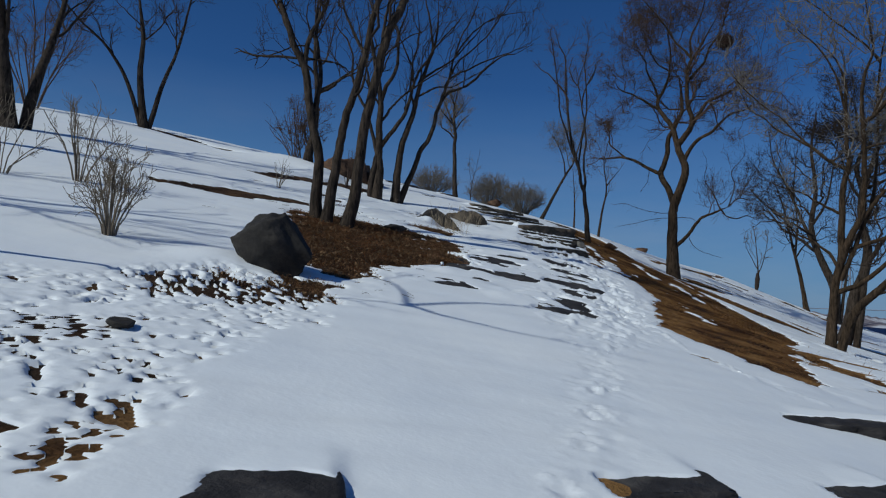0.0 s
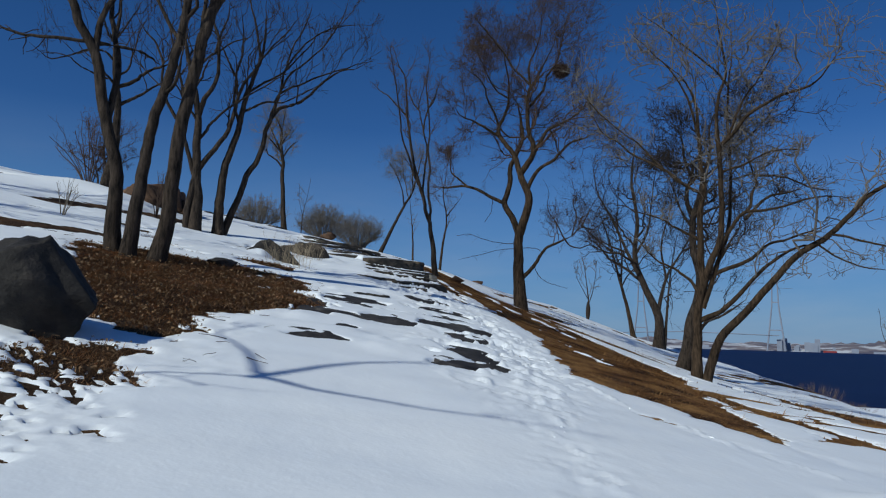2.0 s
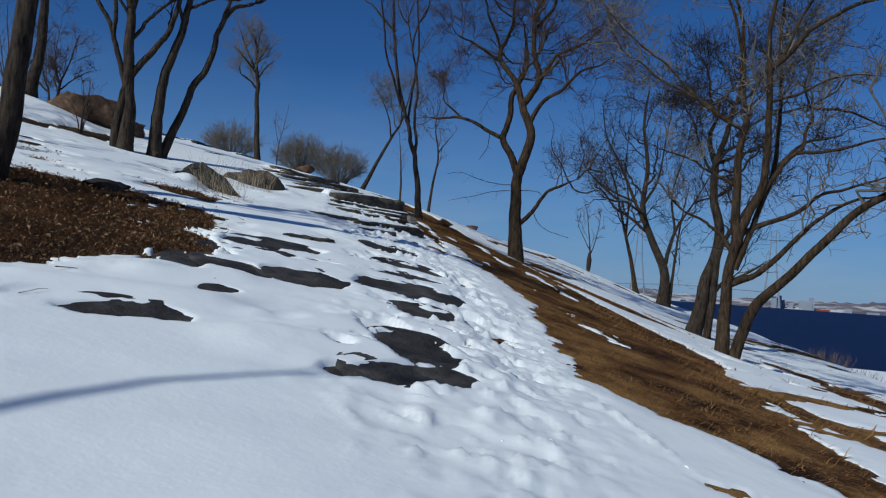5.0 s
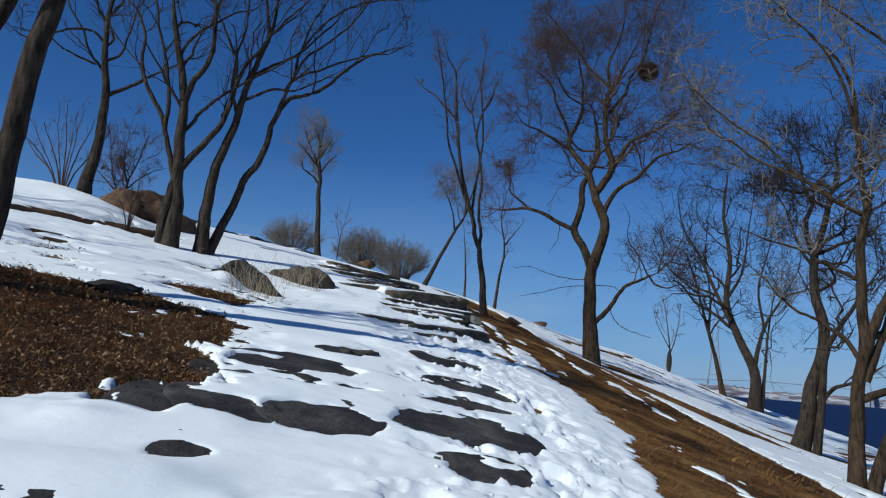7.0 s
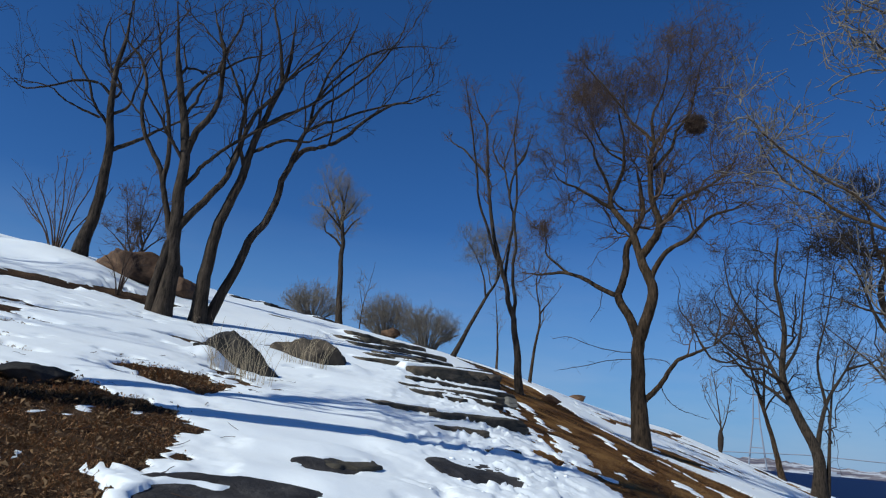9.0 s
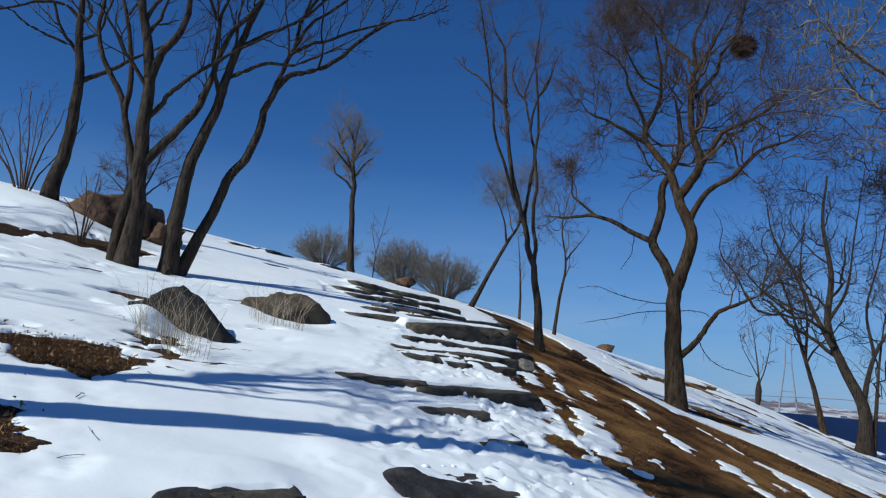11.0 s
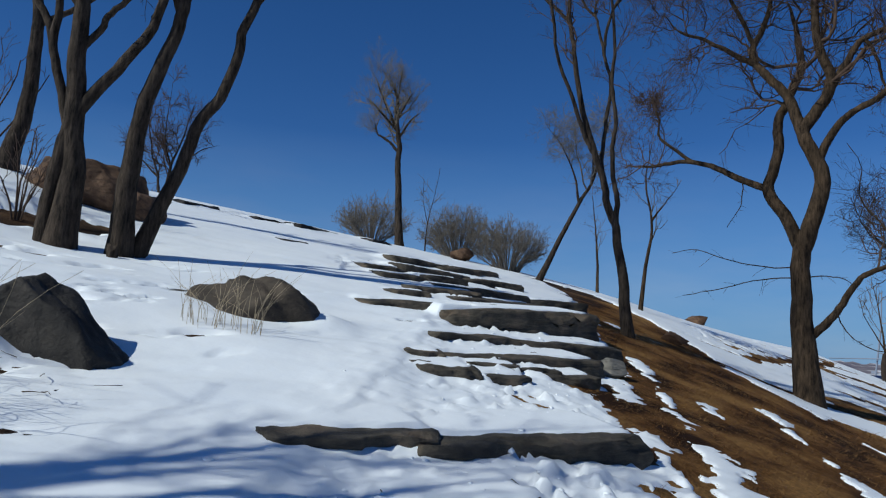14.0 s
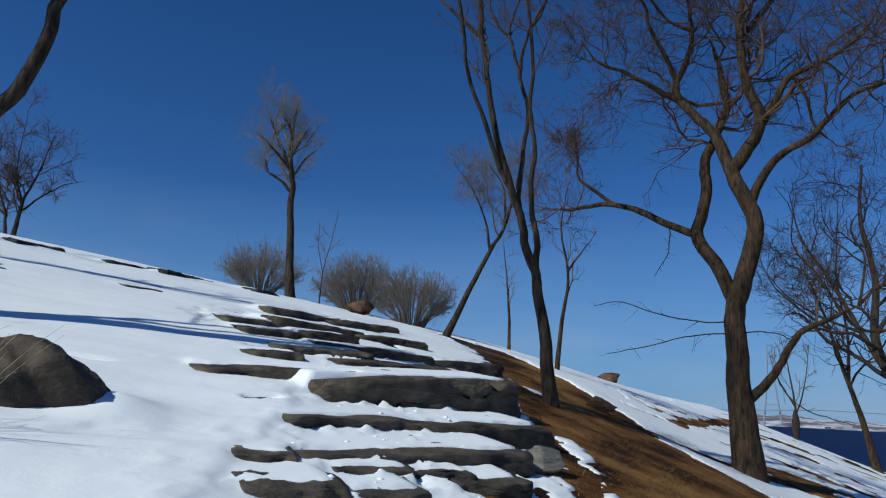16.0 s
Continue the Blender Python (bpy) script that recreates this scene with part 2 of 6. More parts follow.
UPPER = [(-4.43, 20.12, -3.94, 20.43, 0.10, 0.5, 0.1), (-4.34, 20.97, -3.43, 21.89, 0.14, 0.5, 0.1), (-3.6, 21.09, -2.41, 22.7, 0.13, 0.5, 0.1),
         (-3.0, 21.45, -2.05, 22.59, 0.10, 0.5, 0.1), (-5.17, 21.72, -4.56, 22.54, 0.13, 0.5, 0.1), (-4.6, 22.65, -4.05, 23.3, 0.18, 0.5, 0.1),
         (-4.07, 22.05, -2.87, 23.84, 0.14, 0.5, 0.1), (-5.77, 22.32, -5.24, 23.2, 0.12, 0.5, 0.1), (-5.29, 23.32, -4.46, 25.32, 0.14, 0.5, 0.1),
         (-6.1, 25.05, -5.4, 26.87, 0.13, 0.5, 0.1), (-5.34, 26.27, -4.34, 27.78, 0.14, 0.5, 0.1), (-4.35, 24.92, -3.35, 25.95, 0.12, 0.5, 0.1),
         (-2.9, 24.0, -1.79, 24.74, 0.16, 0.6, 0.2)]
LOOSE = [(-1.38, -4.7, -0.82, -4.46, 0.06, 0.4, 0.32), (0.5, -3.2, 1.2, -2.8, 0.04, 0.35, 0.24), (2.24, 0.38, 3.6, 0.7, 0.13, 0.35, 0.2),
         (2.07, -2.2, 2.7, -1.85, 0.08, 0.35, 0.25), (-8.19, 23.37, -7.95, 23.9, 0.08, 0.3, 0.1), (-12.9, 26.2, -12.5, 27.2, 0.16, 0.6, 0.2), (-10.3, 28.2, -10.0, 29.9, 0.16, 0.6, 0.2),
         (-11.3, 27.3, -10.9, 28.4, 0.10, 0.5, 0.1), (-8.9, 30.5, -8.7, 31.6, 0.14, 0.5, 0.2), (-5.75, 16.5, -5.2, 17.0, 0.06, 0.3, 0.1)]
FLUSH = len(LOWER) + len(BANKSIDE)
STEPS = LOWER + BANKSIDE + [(row[0] + 0.1, row[1], row[2] + 0.1, row[3], 0.74 * row[4], *row[5:]) for row in MIDDLE + MORE] + [(*row[:4], 0.95 * row[4], row[5], 0.28) for row in UPPER] + [(*row[:4], 0.62 * row[4], *row[5:]) for row in LOOSE]


def lay(n_):
    """How a step lies: its front height, and the rise of its top a metre back and a metre along."""
    ax, ay, bx, by, face, deep, _ = STEPS[n_]
    length = math.hypot(bx - ax, by - ay)
    mx, my = (ax + bx) / 2, (ay + by) / 2
    z = float(hill(mx, my)) - (0.055 if n_ < FLUSH else 0.025)
    up = (float(hill(mx - (by - ay) / length * deep, my + (bx - ax) / length * deep)) - z) / deep
    roll = 0.92 * float(hill(bx, by) - hill(ax, ay)) / length if n_ < FLUSH else 0.0
    return z, up * (0.88 if n_ < FLUSH else 0.45), roll


def snow_depth(x, y):
    """The snow's thickness over the ground; below nought the ground shows."""
    rough = fbm(x * 0.9, y * 0.9, 5, 5, 0.55)
    b = bare(x, y) + (0.3 + 0.18 * step(-2.0, -2.6, x)) * rough + (0.2 + 0.1 * step(-2.0, -2.6, x)) * fbm(x * 4.5, y * 4.5, 9, 4, 0.6) + 0.07 * fbm(x * 13, y * 13, 11, 2)
    d = 0.07 - 0.14 * step(-0.02, 0.09, b) - 0.025 * step(-0.6, 0.05, b)
    # left-over scraps of snow on the bare ground
    d = d + 0.13 * step(-2.4, -1.8, x) * step(0.1, 0.3, b) * step(0.58, 0.7, fbm(x * 1.3 + 0.3 * y, y * 1.2 - 0.5 * x, 15, 4, 0.6) + 0.14 * step(7.5, 11.0, y) * (1 + 0.8 * fbm(x * 4.5, y * 4.5, 17, 3)))
    d = d + 0.03 * fbm(x * 0.35, y * 0.35, 3, 3) + 0.010 * vnoise(x * 0.8 + 0.35 * y, y * 3.0 - 1.8 * x, 21)
    corner = step(1.9, 0.7, np.hypot(x + 3.5, (y - 8.6) * 0.8))
    d = d + 0.12 * corner * step(0.0, 0.12, b) * step(0.12, 0.32, fbm(x * 2.1, y * 1.6, 19, 4, 0.62) - 0.02)
    # broken, thin snow with clods at the foot of the western slope, in streaks down the slope
    edge = -2.45 - 0.12 * (y + 2) + 0.3 * vnoise(x * 1.3, y * 1.3, 37)
    thin = step(edge + 0.15, edge - 0.35, x) * step(-8.0, -6.3, x) * step(-6.4, -5.0, y) * step(0.5, -0.6, y - np.minimum(0.3, 0.07 + 1.1 * (x + 3.83)))
    run, across = 0.71 * (x - y), 0.71 * (x + y)
    streak = fbm(run * 5.8 + 0.8 * vnoise(x * 2, y * 2, 30), across * 13.0, 31, 4, 0.88)
    wide = fbm(x * 0.9, y * 0.9, 33, 2)
    crack = step(0.07, 0.02, np.abs(fbm(run * 3.5 + 0.4 * streak, across * 8.0, 39, 3, 0.6))) * step(-0.25, 0.1, wide + 0.5 * streak)
    d = d - thin * 0.12 * np.maximum(step(0.24, 0.33, streak + 0.18 * wide), crack * step(0.1, 0.3, streak))
    d = d + thin * 0.04 * np.abs(fbm(run * 6.0, across * 11.0, 35, 4, 0.7)) - thin * 0.02
    # dark trampled earth before the boulder
    d = d - 0.13 * step(-0.35, 0.15, inside(x, y, CHURNED)) * step(-0.12, 0.04, streak + 0.25 * wide)
    # wind-thinned streaks under the trees
    under = step(4.5, 1.5, np.abs(x + 7.5)) * step(8, 10, y) * step(20, 16, y)
    d = d - under * 0.13 * step(0.2, 0.5, fbm(run * 2.6, across * 1.0, 41, 4, 0.6))
    upper = step(3.5, 1.5, np.abs(x + 4.3 - 0.1 * (y - 22))) * step(20, 23, y) * step(36, 31, y)
    d = d - upper * 0.1 * step(0.3, 0.6, fbm(run * 1.2, across * 1.2, 43, 4, 0.6))
    # brown bare streaks on the east slope, thickened to imitate tree shadows there
    east = step(2.0, 4.0, x - np.interp(y, [0, 30], [2.0, -2.0])) * step(60, 40, np.abs(x))
    d = d - east * 0.14 * step(0.16, 0.3, fbm(0.3 * x + 0.16 * y, 1.1 * y - 0.55 * x, 51, 5, 0.62))
    # the edge of the trodden trench beside the upper steps, and soft wind ripples west of it
    side = x - np.interp(y, [10, 13, 15, 16.5, 18, 20], [-1.9, -2.35, -2.6, -2.85, -3.1, -3.6]) + 0.22 * fbm(x * 1.4, y * 1.4, 45, 4, 0.6)
    band = step(10, 12.5, y) * step(20.5, 18.5, y)
    d = d + band * 0.028 * np.exp(-((np.minimum(side, 0) / 0.5) ** 2)) * step(0.05, -0.05, side)
    d = d + 0.012 * step(-1.5, -3.0, x) * step(8.5, 11, y) * fbm(x * 1.1 + 0.5 * y, y * 2.0 - 0.9 * x, 47, 4, 0.55)
    # drifts against the boulders and trees
    for ax, ay, w, tall in DRIFTS:
        d = d + tall * np.exp(-(((x - ax) / w) ** 2) - ((y - ay) / w) ** 2)
    t = trodden(x, y) * np.interp(y, [-8, 1.0, 4], [0.1, 0.2, 1.0])
    pits = fbm(x * 3.2 + 0.4 * fbm(x * 6, y * 6, 75, 2), y * 3.2, 61, 3, 0.6)
    lumps = -0.9 * step(0.05, 0.3, pits) + 0.35 * fbm(x * 1.3, y * 1.3, 63, 2) + 0.7 * step(0.3, 0.42, fbm(x * 7.0, y * 7.0, 71, 2)) + 0.5 * np.abs(fbm(x * 11, y * 11, 73, 2))
    return d + np.maximum(t * 0.075 * lumps, np.where(y < 3, -0.015, -0.018)) - 0.018 * step(0.3, 0.42, trodden(x, y) + 0.15 * rough) * step(11, 13, y)


DRIFTS = [(-5.3, 13.5, 0.3, 0.2), (-4.0, 16.9, 0.35, 0.12), (-4.9, 1.0, 0.6, 0.12), (-11.3, 18.9, 1.0, 0.2)]


def stepped(x, y, z):
    """Raises the snow behind each step's front edge, so that it lies on the stone, and prints feet into the way."""
    z = z.copy()
    # first the snow is laid over all the stones, then their bare tops are opened
    for n_, opening in [(k, 0) for k in range(len(STEPS))] + [(k, 1) for k in range(len(STEPS))]:
        ax, ay, bx, by, face, deep, open_top = STEPS[n_]
        length = math.hypot(bx - ax, by - ay)
        ux, uy = (bx - ax) / length, (by - ay) / length
        near = (np.abs(x - (ax + bx) / 2) < length / 2 + 2.2) & (np.abs(y - (ay + by) / 2) < length / 2 + 2.2)
        if not near.any():
            continue
        px, py = x[near], y[near]
        along, back = (px - ax) * ux + (py - ay) * uy, -(px - ax) * uy + (py - ay) * ux
        wob = 0.11 * vnoise(px * 2.6, py * 2.6, 81 + n_) + 0.06 * vnoise(px * 6, py * 6, 83) + 0.035 * vnoise(px * 13, py * 13, 85)
        wob = wob * min(1.0, 0.3 + open_top) * (0.8 if n_ < FLUSH else 0.6)
        front, up, roll = lay(n_)
        skew = 0.25 * face if face > 0.25 else 0.0
        share = np.clip(along / length, 0, 1)
        top = front + face - skew * (1 - share) + roll * (along - length / 2) + up * np.maximum(back, -0.3)
        old = z[near]
        if n_ < FLUSH:
            bow = np.abs(2 * share - 1)
            deepest = np.minimum(np.minimum(back + wob + 0.06 - 0.4 * open_top * bow**4, open_top * (1 - 0.5 * bow**4) - back - wob), np.minimum(along + wob, length - along - wob) * 0.6)
            hole = step(-0.03, 0.035, deepest)
            cover = step(-0.7, -0.2, along) * step(length + 0.7, length + 0.2, along) * step(-0.6, -0.22, back) * step(deep + 0.7, deep + 0.2, back)
            cover = cover * step(-0.04, -0.005, old - hill(px, py))
            if opening:
                z[near] = old + hole * np.minimum(top - 0.05 - old, 0)
            else:
                z[near] = old + cover * np.maximum(top + 0.016 + 0.08 * wob - old, 0)
            continue
        lie = top + 0.018 + 0.1 * wob
        on = step(open_top - 0.04, open_top + 0.02, back + wob) * step(deep + 0.6, deep + 0.1, back) * step(-0.14, 0.0, along) * step(length + 0.14, length, along)
        hole = step(-0.02, 0.025, np.minimum(np.minimum(back + wob + 0.05, open_top - back - wob), np.minimum(along, length - along) - 0.02))
        if not opening:
            z[near] = old + on * np.maximum(lie - old, 0)
            continue
        z[near] = old + hole * np.minimum(np.where(back > 0.03, top - 0.05, front - 0.03) - old, 0)
    rng = np.random.default_rng(4)
    for k in range(46):
        if rng.random() < 0.62:
            continue
        fy = -7.2 + 0.27 * k
        fx = float(np.interp(fy, [-8, 0, 4, 8], [0.5, 0.33, 0.45, 0.55])) + (0.16 if k % 2 else -0.16) + rng.normal() * 0.12
        near = (np.abs(x - fx) < 0.5) & (np.abs(y - fy) < 0.5)
        q = np.hypot((x[near] - fx) / 0.08, (y[near] - fy) / 0.15) + 0.8 * vnoise(x[near] * 12, y[near] * 12, 87)
        z[near] += step(1.7, 1.2, q) * (0.03 * np.abs(vnoise(x[near] * 19, y[near] * 19, 89)) - 0.008) - 0.012 * step(1.2, 0.7, q) + 0.008 * np.exp(-(((q - 1.6) / 0.45) ** 2)) * (0.7 + 0.6 * vnoise(x[near] * 9, y[near] * 9, 88))
    return z


def lines(*pieces):
    """Grid lines: pieces of (from, to, spacing)."""
    out = [np.arange(a, b, s) for a, b, s in pieces]
    return np.unique(np.concatenate(out).round(4))


def sheet(name, xs, ys, height, material):
    x, y = np.meshgrid(xs, ys)
    z = height(x, y)
    n, m = x.shape
    i = np.arange((n - 1) * m).reshape(n - 1, m)[:, :-1].ravel()
    return new(name, mesh_from(name, np.stack([x.ravel(), y.ravel(), z.ravel()], 1), np.stack([i, i + 1, i + m + 1, i + m], 1), material))


# ---- materials ----
def material(name, rough=0.8, spec=0.3, metal=0.0):
    m = bpy.data.materials.new(name)
    m.use_nodes = True
    n = m.node_tree.nodes
    b = n["Principled BSDF"]
    b.inputs["Roughness"].default_value, b.inputs["Metallic"].default_value = rough, metal
    b.inputs["Specular IOR Level"].default_value = spec
    return m, n, m.node_tree.links, b


def noise_node(n, l, scale, detail=6.0, rough=0.6, stretch=None):
    t = n.new("ShaderNodeTexNoise")
    t.inputs["Scale"].default_value, t.inputs["Detail"].default_value, t.inputs["Roughness"].default_value = scale, detail, rough
    g = n.new("ShaderNodeNewGeometry")
    if stretch:
        m = n.new("ShaderNodeMapping")
        m.inputs["Scale"].default_value = stretch
        l.new(g.outputs["Position"], m.inputs["Vector"])
        l.new(m.outputs["Vector"], t.inputs["Vector"])
    else:
        l.new(g.outputs["Position"], t.inputs["Vector"])
    return t


def ramp(n, l, source, stops):
    r = n.new("ShaderNodeValToRGB")
    e = r.color_ramp.elements
    while len(e) < len(stops):
        e.new(0.5)
    for el, (p, c) in zip(e, stops):
        el.position, el.color = p, (*c, 1)
    l.new(source, r.inputs["Fac"])
    return r


def mixed(n, l, fac, a, b, blend="MIX"):
    m = n.new("ShaderNodeMix")
    m.data_type, m.blend_type = "RGBA", blend
    if isinstance(fac, float):
        m.inputs["Factor"].default_value = fac
    else:
        l.new(fac, m.inputs["Factor"])
    l.new(a, m.inputs["A"])
    l.new(b, m.inputs["B"])
    return m.outputs["Result"]


def bumped(n, l, b, source, strength, distance):
    u = n.new("ShaderNodeBump")
    u.inputs["Strength"].default_value, u.inputs["Distance"].default_value = strength, distance
    l.new(source, u.inputs["Height"])
    last = b.inputs["Normal"].links
    if last:
        l.new(last[0].from_socket, u.inputs["Normal"])
    l.new(u.outputs["Normal"], b.inputs["Normal"])


def snow_material():
    m, n, l, b = material("snow", 0.6, 0.2)
    big, fine = noise_node(n, l, 0.7, 4), noise_node(n, l, 22, 5)
    c = ramp(n, l, big.outputs["Fac"], [(0.3, (0.80, 0.83, 0.87)), (0.7, (0.87, 0.885, 0.90))])
    l.new(c.outputs["Color"], b.inputs["Base Color"])
    bumped(n, l, b, fine.outputs["Fac"], 0.07, 0.015)
    bumped(n, l, b, noise_node(n, l, 1.0, 3, 0.5, (1.0, 0.6, 1.0)).outputs["Fac"], 0.15, 0.12)
    bumped(n, l, b, noise_node(n, l, 3.2, 4).outputs["Fac"], 0.16, 0.05)
    return m


def russet(n, l, xyz):
    # the strip's lower end is russet, its upper end straw-coloured
    place = n.new("ShaderNodeMapRange")
    place.inputs["From Min"].default_value, place.inputs["From Max"].default_value = 7.0, 14.0
    l.new(xyz.outputs["Y"], place.inputs["Value"])
    return ramp(n, l, place.outputs["Result"], [(0.0, (0.86, 0.76, 0.68)), (1.0, (0.74, 0.65, 0.56))]).outputs["Color"]


def earth_material():
    m, n, l, b = material("dead_grass_ground", 0.95, 0.1)
    a, f = noise_node(n, l, 0.8, 6, 0.65), noise_node(n, l, 30, 6, 0.7)
    c1 = ramp(n, l, a.outputs["Fac"], [(0.4, (0.045, 0.022, 0.011)), (0.48, (0.2, 0.105, 0.042)), (0.62, (0.46, 0.28, 0.12))])
    c2 = ramp(n, l, f.outputs["Fac"], [(0.3, (0.35, 0.33, 0.3)), (0.7, (1.3, 1.25, 1.1))])
    # dark leaf mould west of the way, dry grass east of it
    soil = ramp(n, l, a.outputs["Fac"], [(0.38, (0.024, 0.015, 0.011)), (0.53, (0.068, 0.039, 0.024)), (0.7, (0.17, 0.098, 0.053))])
    g, xyz, west = n.new("ShaderNodeNewGeometry"), n.new("ShaderNodeSeparateXYZ"), n.new("ShaderNodeMapRange")
    l.new(g.outputs["Position"], xyz.inputs["Vector"])
    l.new(xyz.outputs["X"], west.inputs["Value"])
    west.inputs["From Min"].default_value, west.inputs["From Max"].default_value = -2.9, -1.6
    both = mixed(n, l, west.outputs["Result"], soil.outputs["Color"], mixed(n, l, 1.0, c1.outputs["Color"], russet(n, l, xyz), "MULTIPLY"))
    l.new(mixed(n, l, 0.85, both, c2.outputs["Color"], "MULTIPLY"), b.inputs["Base Color"])
    bumped(n, l, b, f.outputs["Fac"], 0.9, 0.05)
    return m


def stone_material(name, dark, light, moss=(0.06, 0.055, 0.04), layered=2.4):
    m, n, l, b = material(name, 0.8, 0.3)
    a, f = noise_node(n, l, 2.2, 6), noise_node(n, l, 11, 6, 0.65, (0.7, 0.7, 0.9 * layered))
    c1 = ramp(n, l, a.outputs["Fac"], [(0.35, dark), (0.52, moss), (0.7, light)])
    c2 = ramp(n, l, f.outputs["Fac"], [(0.32, (0.62, 0.6, 0.6)), (0.68, (1.22, 1.22, 1.2))])
    l.new(mixed(n, l, 0.8, c1.outputs["Color"], c2.outputs["Color"], "MULTIPLY"), b.inputs["Base Color"])
    bumped(n, l, b, f.outputs["Fac"], 0.55, 0.04)
    bumped(n, l, b, noise_node(n, l, 40, 4).outputs["Fac"], 0.3, 0.012)
    bumped(n, l, b, noise_node(n, l, 5, 5, 0.6, (0.6, 0.6, layered)).outputs["Fac"], 0.6, 0.08)
    return m


def bark_material(name, dark, light):
    m, n, l, b = material(name, 0.9, 0.15)
    a, f = noise_node(n, l, 15, 6, 0.7, (1.0, 1.0, 0.2)), noise_node(n, l, 2.2, 4)
    c1 = ramp(n, l, a.outputs["Fac"], [(0.35, dark), (0.68, light)])
    c2 = ramp(n, l, f.outputs["Fac"], [(0.35, (0.7, 0.7, 0.7)), (0.65, (1.25, 1.2, 1.15))])
    l.new(mixed(n, l, 0.7, c1.outputs["Color"], c2.outputs["Color"], "MULTIPLY"), b.inputs["Base Color"])
    bumped(n, l, b, a.outputs["Fac"], 0.9, 0.04)
    return m


def plain_material(name, colour, rough=0.85, vary=0.35, scale=6.0):
    m, n, l, b = material(name, rough, 0.2)
    a = noise_node(n, l, scale, 5)
    c = ramp(n, l, a.outputs["Fac"], [(0.3, tuple(v * (1 - vary) for v in colour)), (0.7, tuple(v * (1 + vary) for v in colour))])
    l.new(c.outputs["Color"], b.inputs["Base Color"])
    return m


SNOW, EARTH = snow_material(), earth_material()
SLATE = stone_material("dark_slab_stone", (0.017, 0.015, 0.016), (0.085, 0.076, 0.07), (0.036, 0.032, 0.032), 1.3)
# browner ledge stone; its lighter tone puts the light on the faces into colour
LEDGE = stone_material("lit_ledge_stone", (0.03, 0.026, 0.022), (0.15, 0.11, 0.078), (0.075, 0.063, 0.048))
BASALT = stone_material("dark_boulder_stone", (0.016, 0.014, 0.014), (0.06, 0.05, 0.043), (0.03, 0.026, 0.023), 0.8)
UMBER_STONE = stone_material("umber_boulder_stone", (0.026, 0.02, 0.016), (0.1, 0.075, 0.054), (0.05, 0.039, 0.03), 1.0)
BROWN_STONE = stone_material("brown_boulder_stone", (0.045, 0.024, 0.015), (0.19, 0.11, 0.065), (0.095, 0.052, 0.03), 1.0)
BARK = bark_material("grey_brown_bark", (0.011, 0.0075, 0.005), (0.09, 0.06, 0.038))
DARK_BARK = bark_material("dark_bark", (0.009, 0.007, 0.006), (0.08, 0.06, 0.046))
TWIG = plain_material("brown_twigs", (0.075, 0.048, 0.036))
DARK_TWIG = plain_material("dark_twigs", (0.035, 0.025, 0.02))
PALE_TWIG = plain_material("pale_twigs", (0.17, 0.135, 0.10))
GREY_TWIG = plain_material("grey_twigs", (0.15, 0.13, 0.112))
STRAW = plain_material("straw", (0.38, 0.30, 0.20))
STRAW_REED = plain_material("dry_reeds", (0.17, 0.115, 0.075))


def grass_material():
    m, n, l, b = material("dry_grass", 0.9, 0.15)
    a, f = noise_node(n, l, 0.55, 4, 0.65), noise_node(n, l, 5.0, 4)
    c1 = ramp(n, l, a.outputs["Fac"], [(0.38, (0.10, 0.046, 0.019)), (0.48, (0.30, 0.165, 0.068)), (0.64, (0.48, 0.305, 0.135))])
    c2 = ramp(n, l, f.outputs["Fac"], [(0.3, (0.65, 0.62, 0.6)), (0.7, (1.2, 1.2, 1.15))])
    g, xyz = n.new("ShaderNodeNewGeometry"), n.new("ShaderNodeSeparateXYZ")
    l.new(g.outputs["Position"], xyz.inputs["Vector"])
    both = mixed(n, l, 1.0, c1.outputs["Color"], russet(n, l, xyz), "MULTIPLY")
    l.new(mixed(n, l, 0.8, both, c2.outputs["Color"], "MULTIPLY"), b.inputs["Base Color"])
    return m


DRY_GRASS = grass_material()
LEAF = plain_material("dead_leaves", (0.34, 0.185, 0.092), 0.85, 0.6, 2.2)

# ---- ground and snow ----
fine_x = lines((-600, -120, 60), (-120, -40, 8), (-40, -12, 0.5), (-12, -7, 0.12), (-7, -2.4, 0.04), (-2.4, 2.2, 0.038), (2.2, 4.4, 0.055), (4.4, 10, 0.13), (10, 40, 0.5), (40, 200, 8), (200, 420, 20))
fine_y = lines((-400, -60, 40), (-60, -10, 4), (-10, -6, 0.15), (-6, 1.0, 0.042), (1.0, 2.5, 0.058), (2.5, 12, 0.042), (12, 20, 0.055), (20, 24, 0.085), (24, 32, 0.15), (32, 60, 0.45), (60, 260, 8), (260, 600, 40))


def on_ground(x, y):
    """The bare earth's height; it lies a little deeper under the stones of the way."""
    way = step(-2.6, -2.3, x) * step(1.2, 0.9, x) * step(2, 3, y) * step(13, 12, y)
    return np.maximum(hill(x, y), SEA - 3) + 0.02 * fbm(x * 2, y * 2, 91, 3) - 0.045 - 0.06 * way


ground = sheet("ground", lines((-1500, -120, 90), (-120, -30, 6), (-30, 12, 0.3), (12, 60, 1.5), (60, 440, 12)),
               lines((-900, -60, 90), (-60, -10, 4), (-10, 36, 0.25), (36, 80, 1.5), (80, 1200, 60)),
               on_ground, EARTH)
tagged(ground, "brown hillside of dead grass and bare earth", "ground", kind="structure")
snow = sheet("snow_cover", fine_x, fine_y, lambda x, y: stepped(x, y, np.maximum(hill(x, y), SEA - 3) - 0.07 + snow_depth(x, y)), SNOW)
tagged(snow, "white trodden snow lying thinly over the grassy slope", "snow", kind="structure")


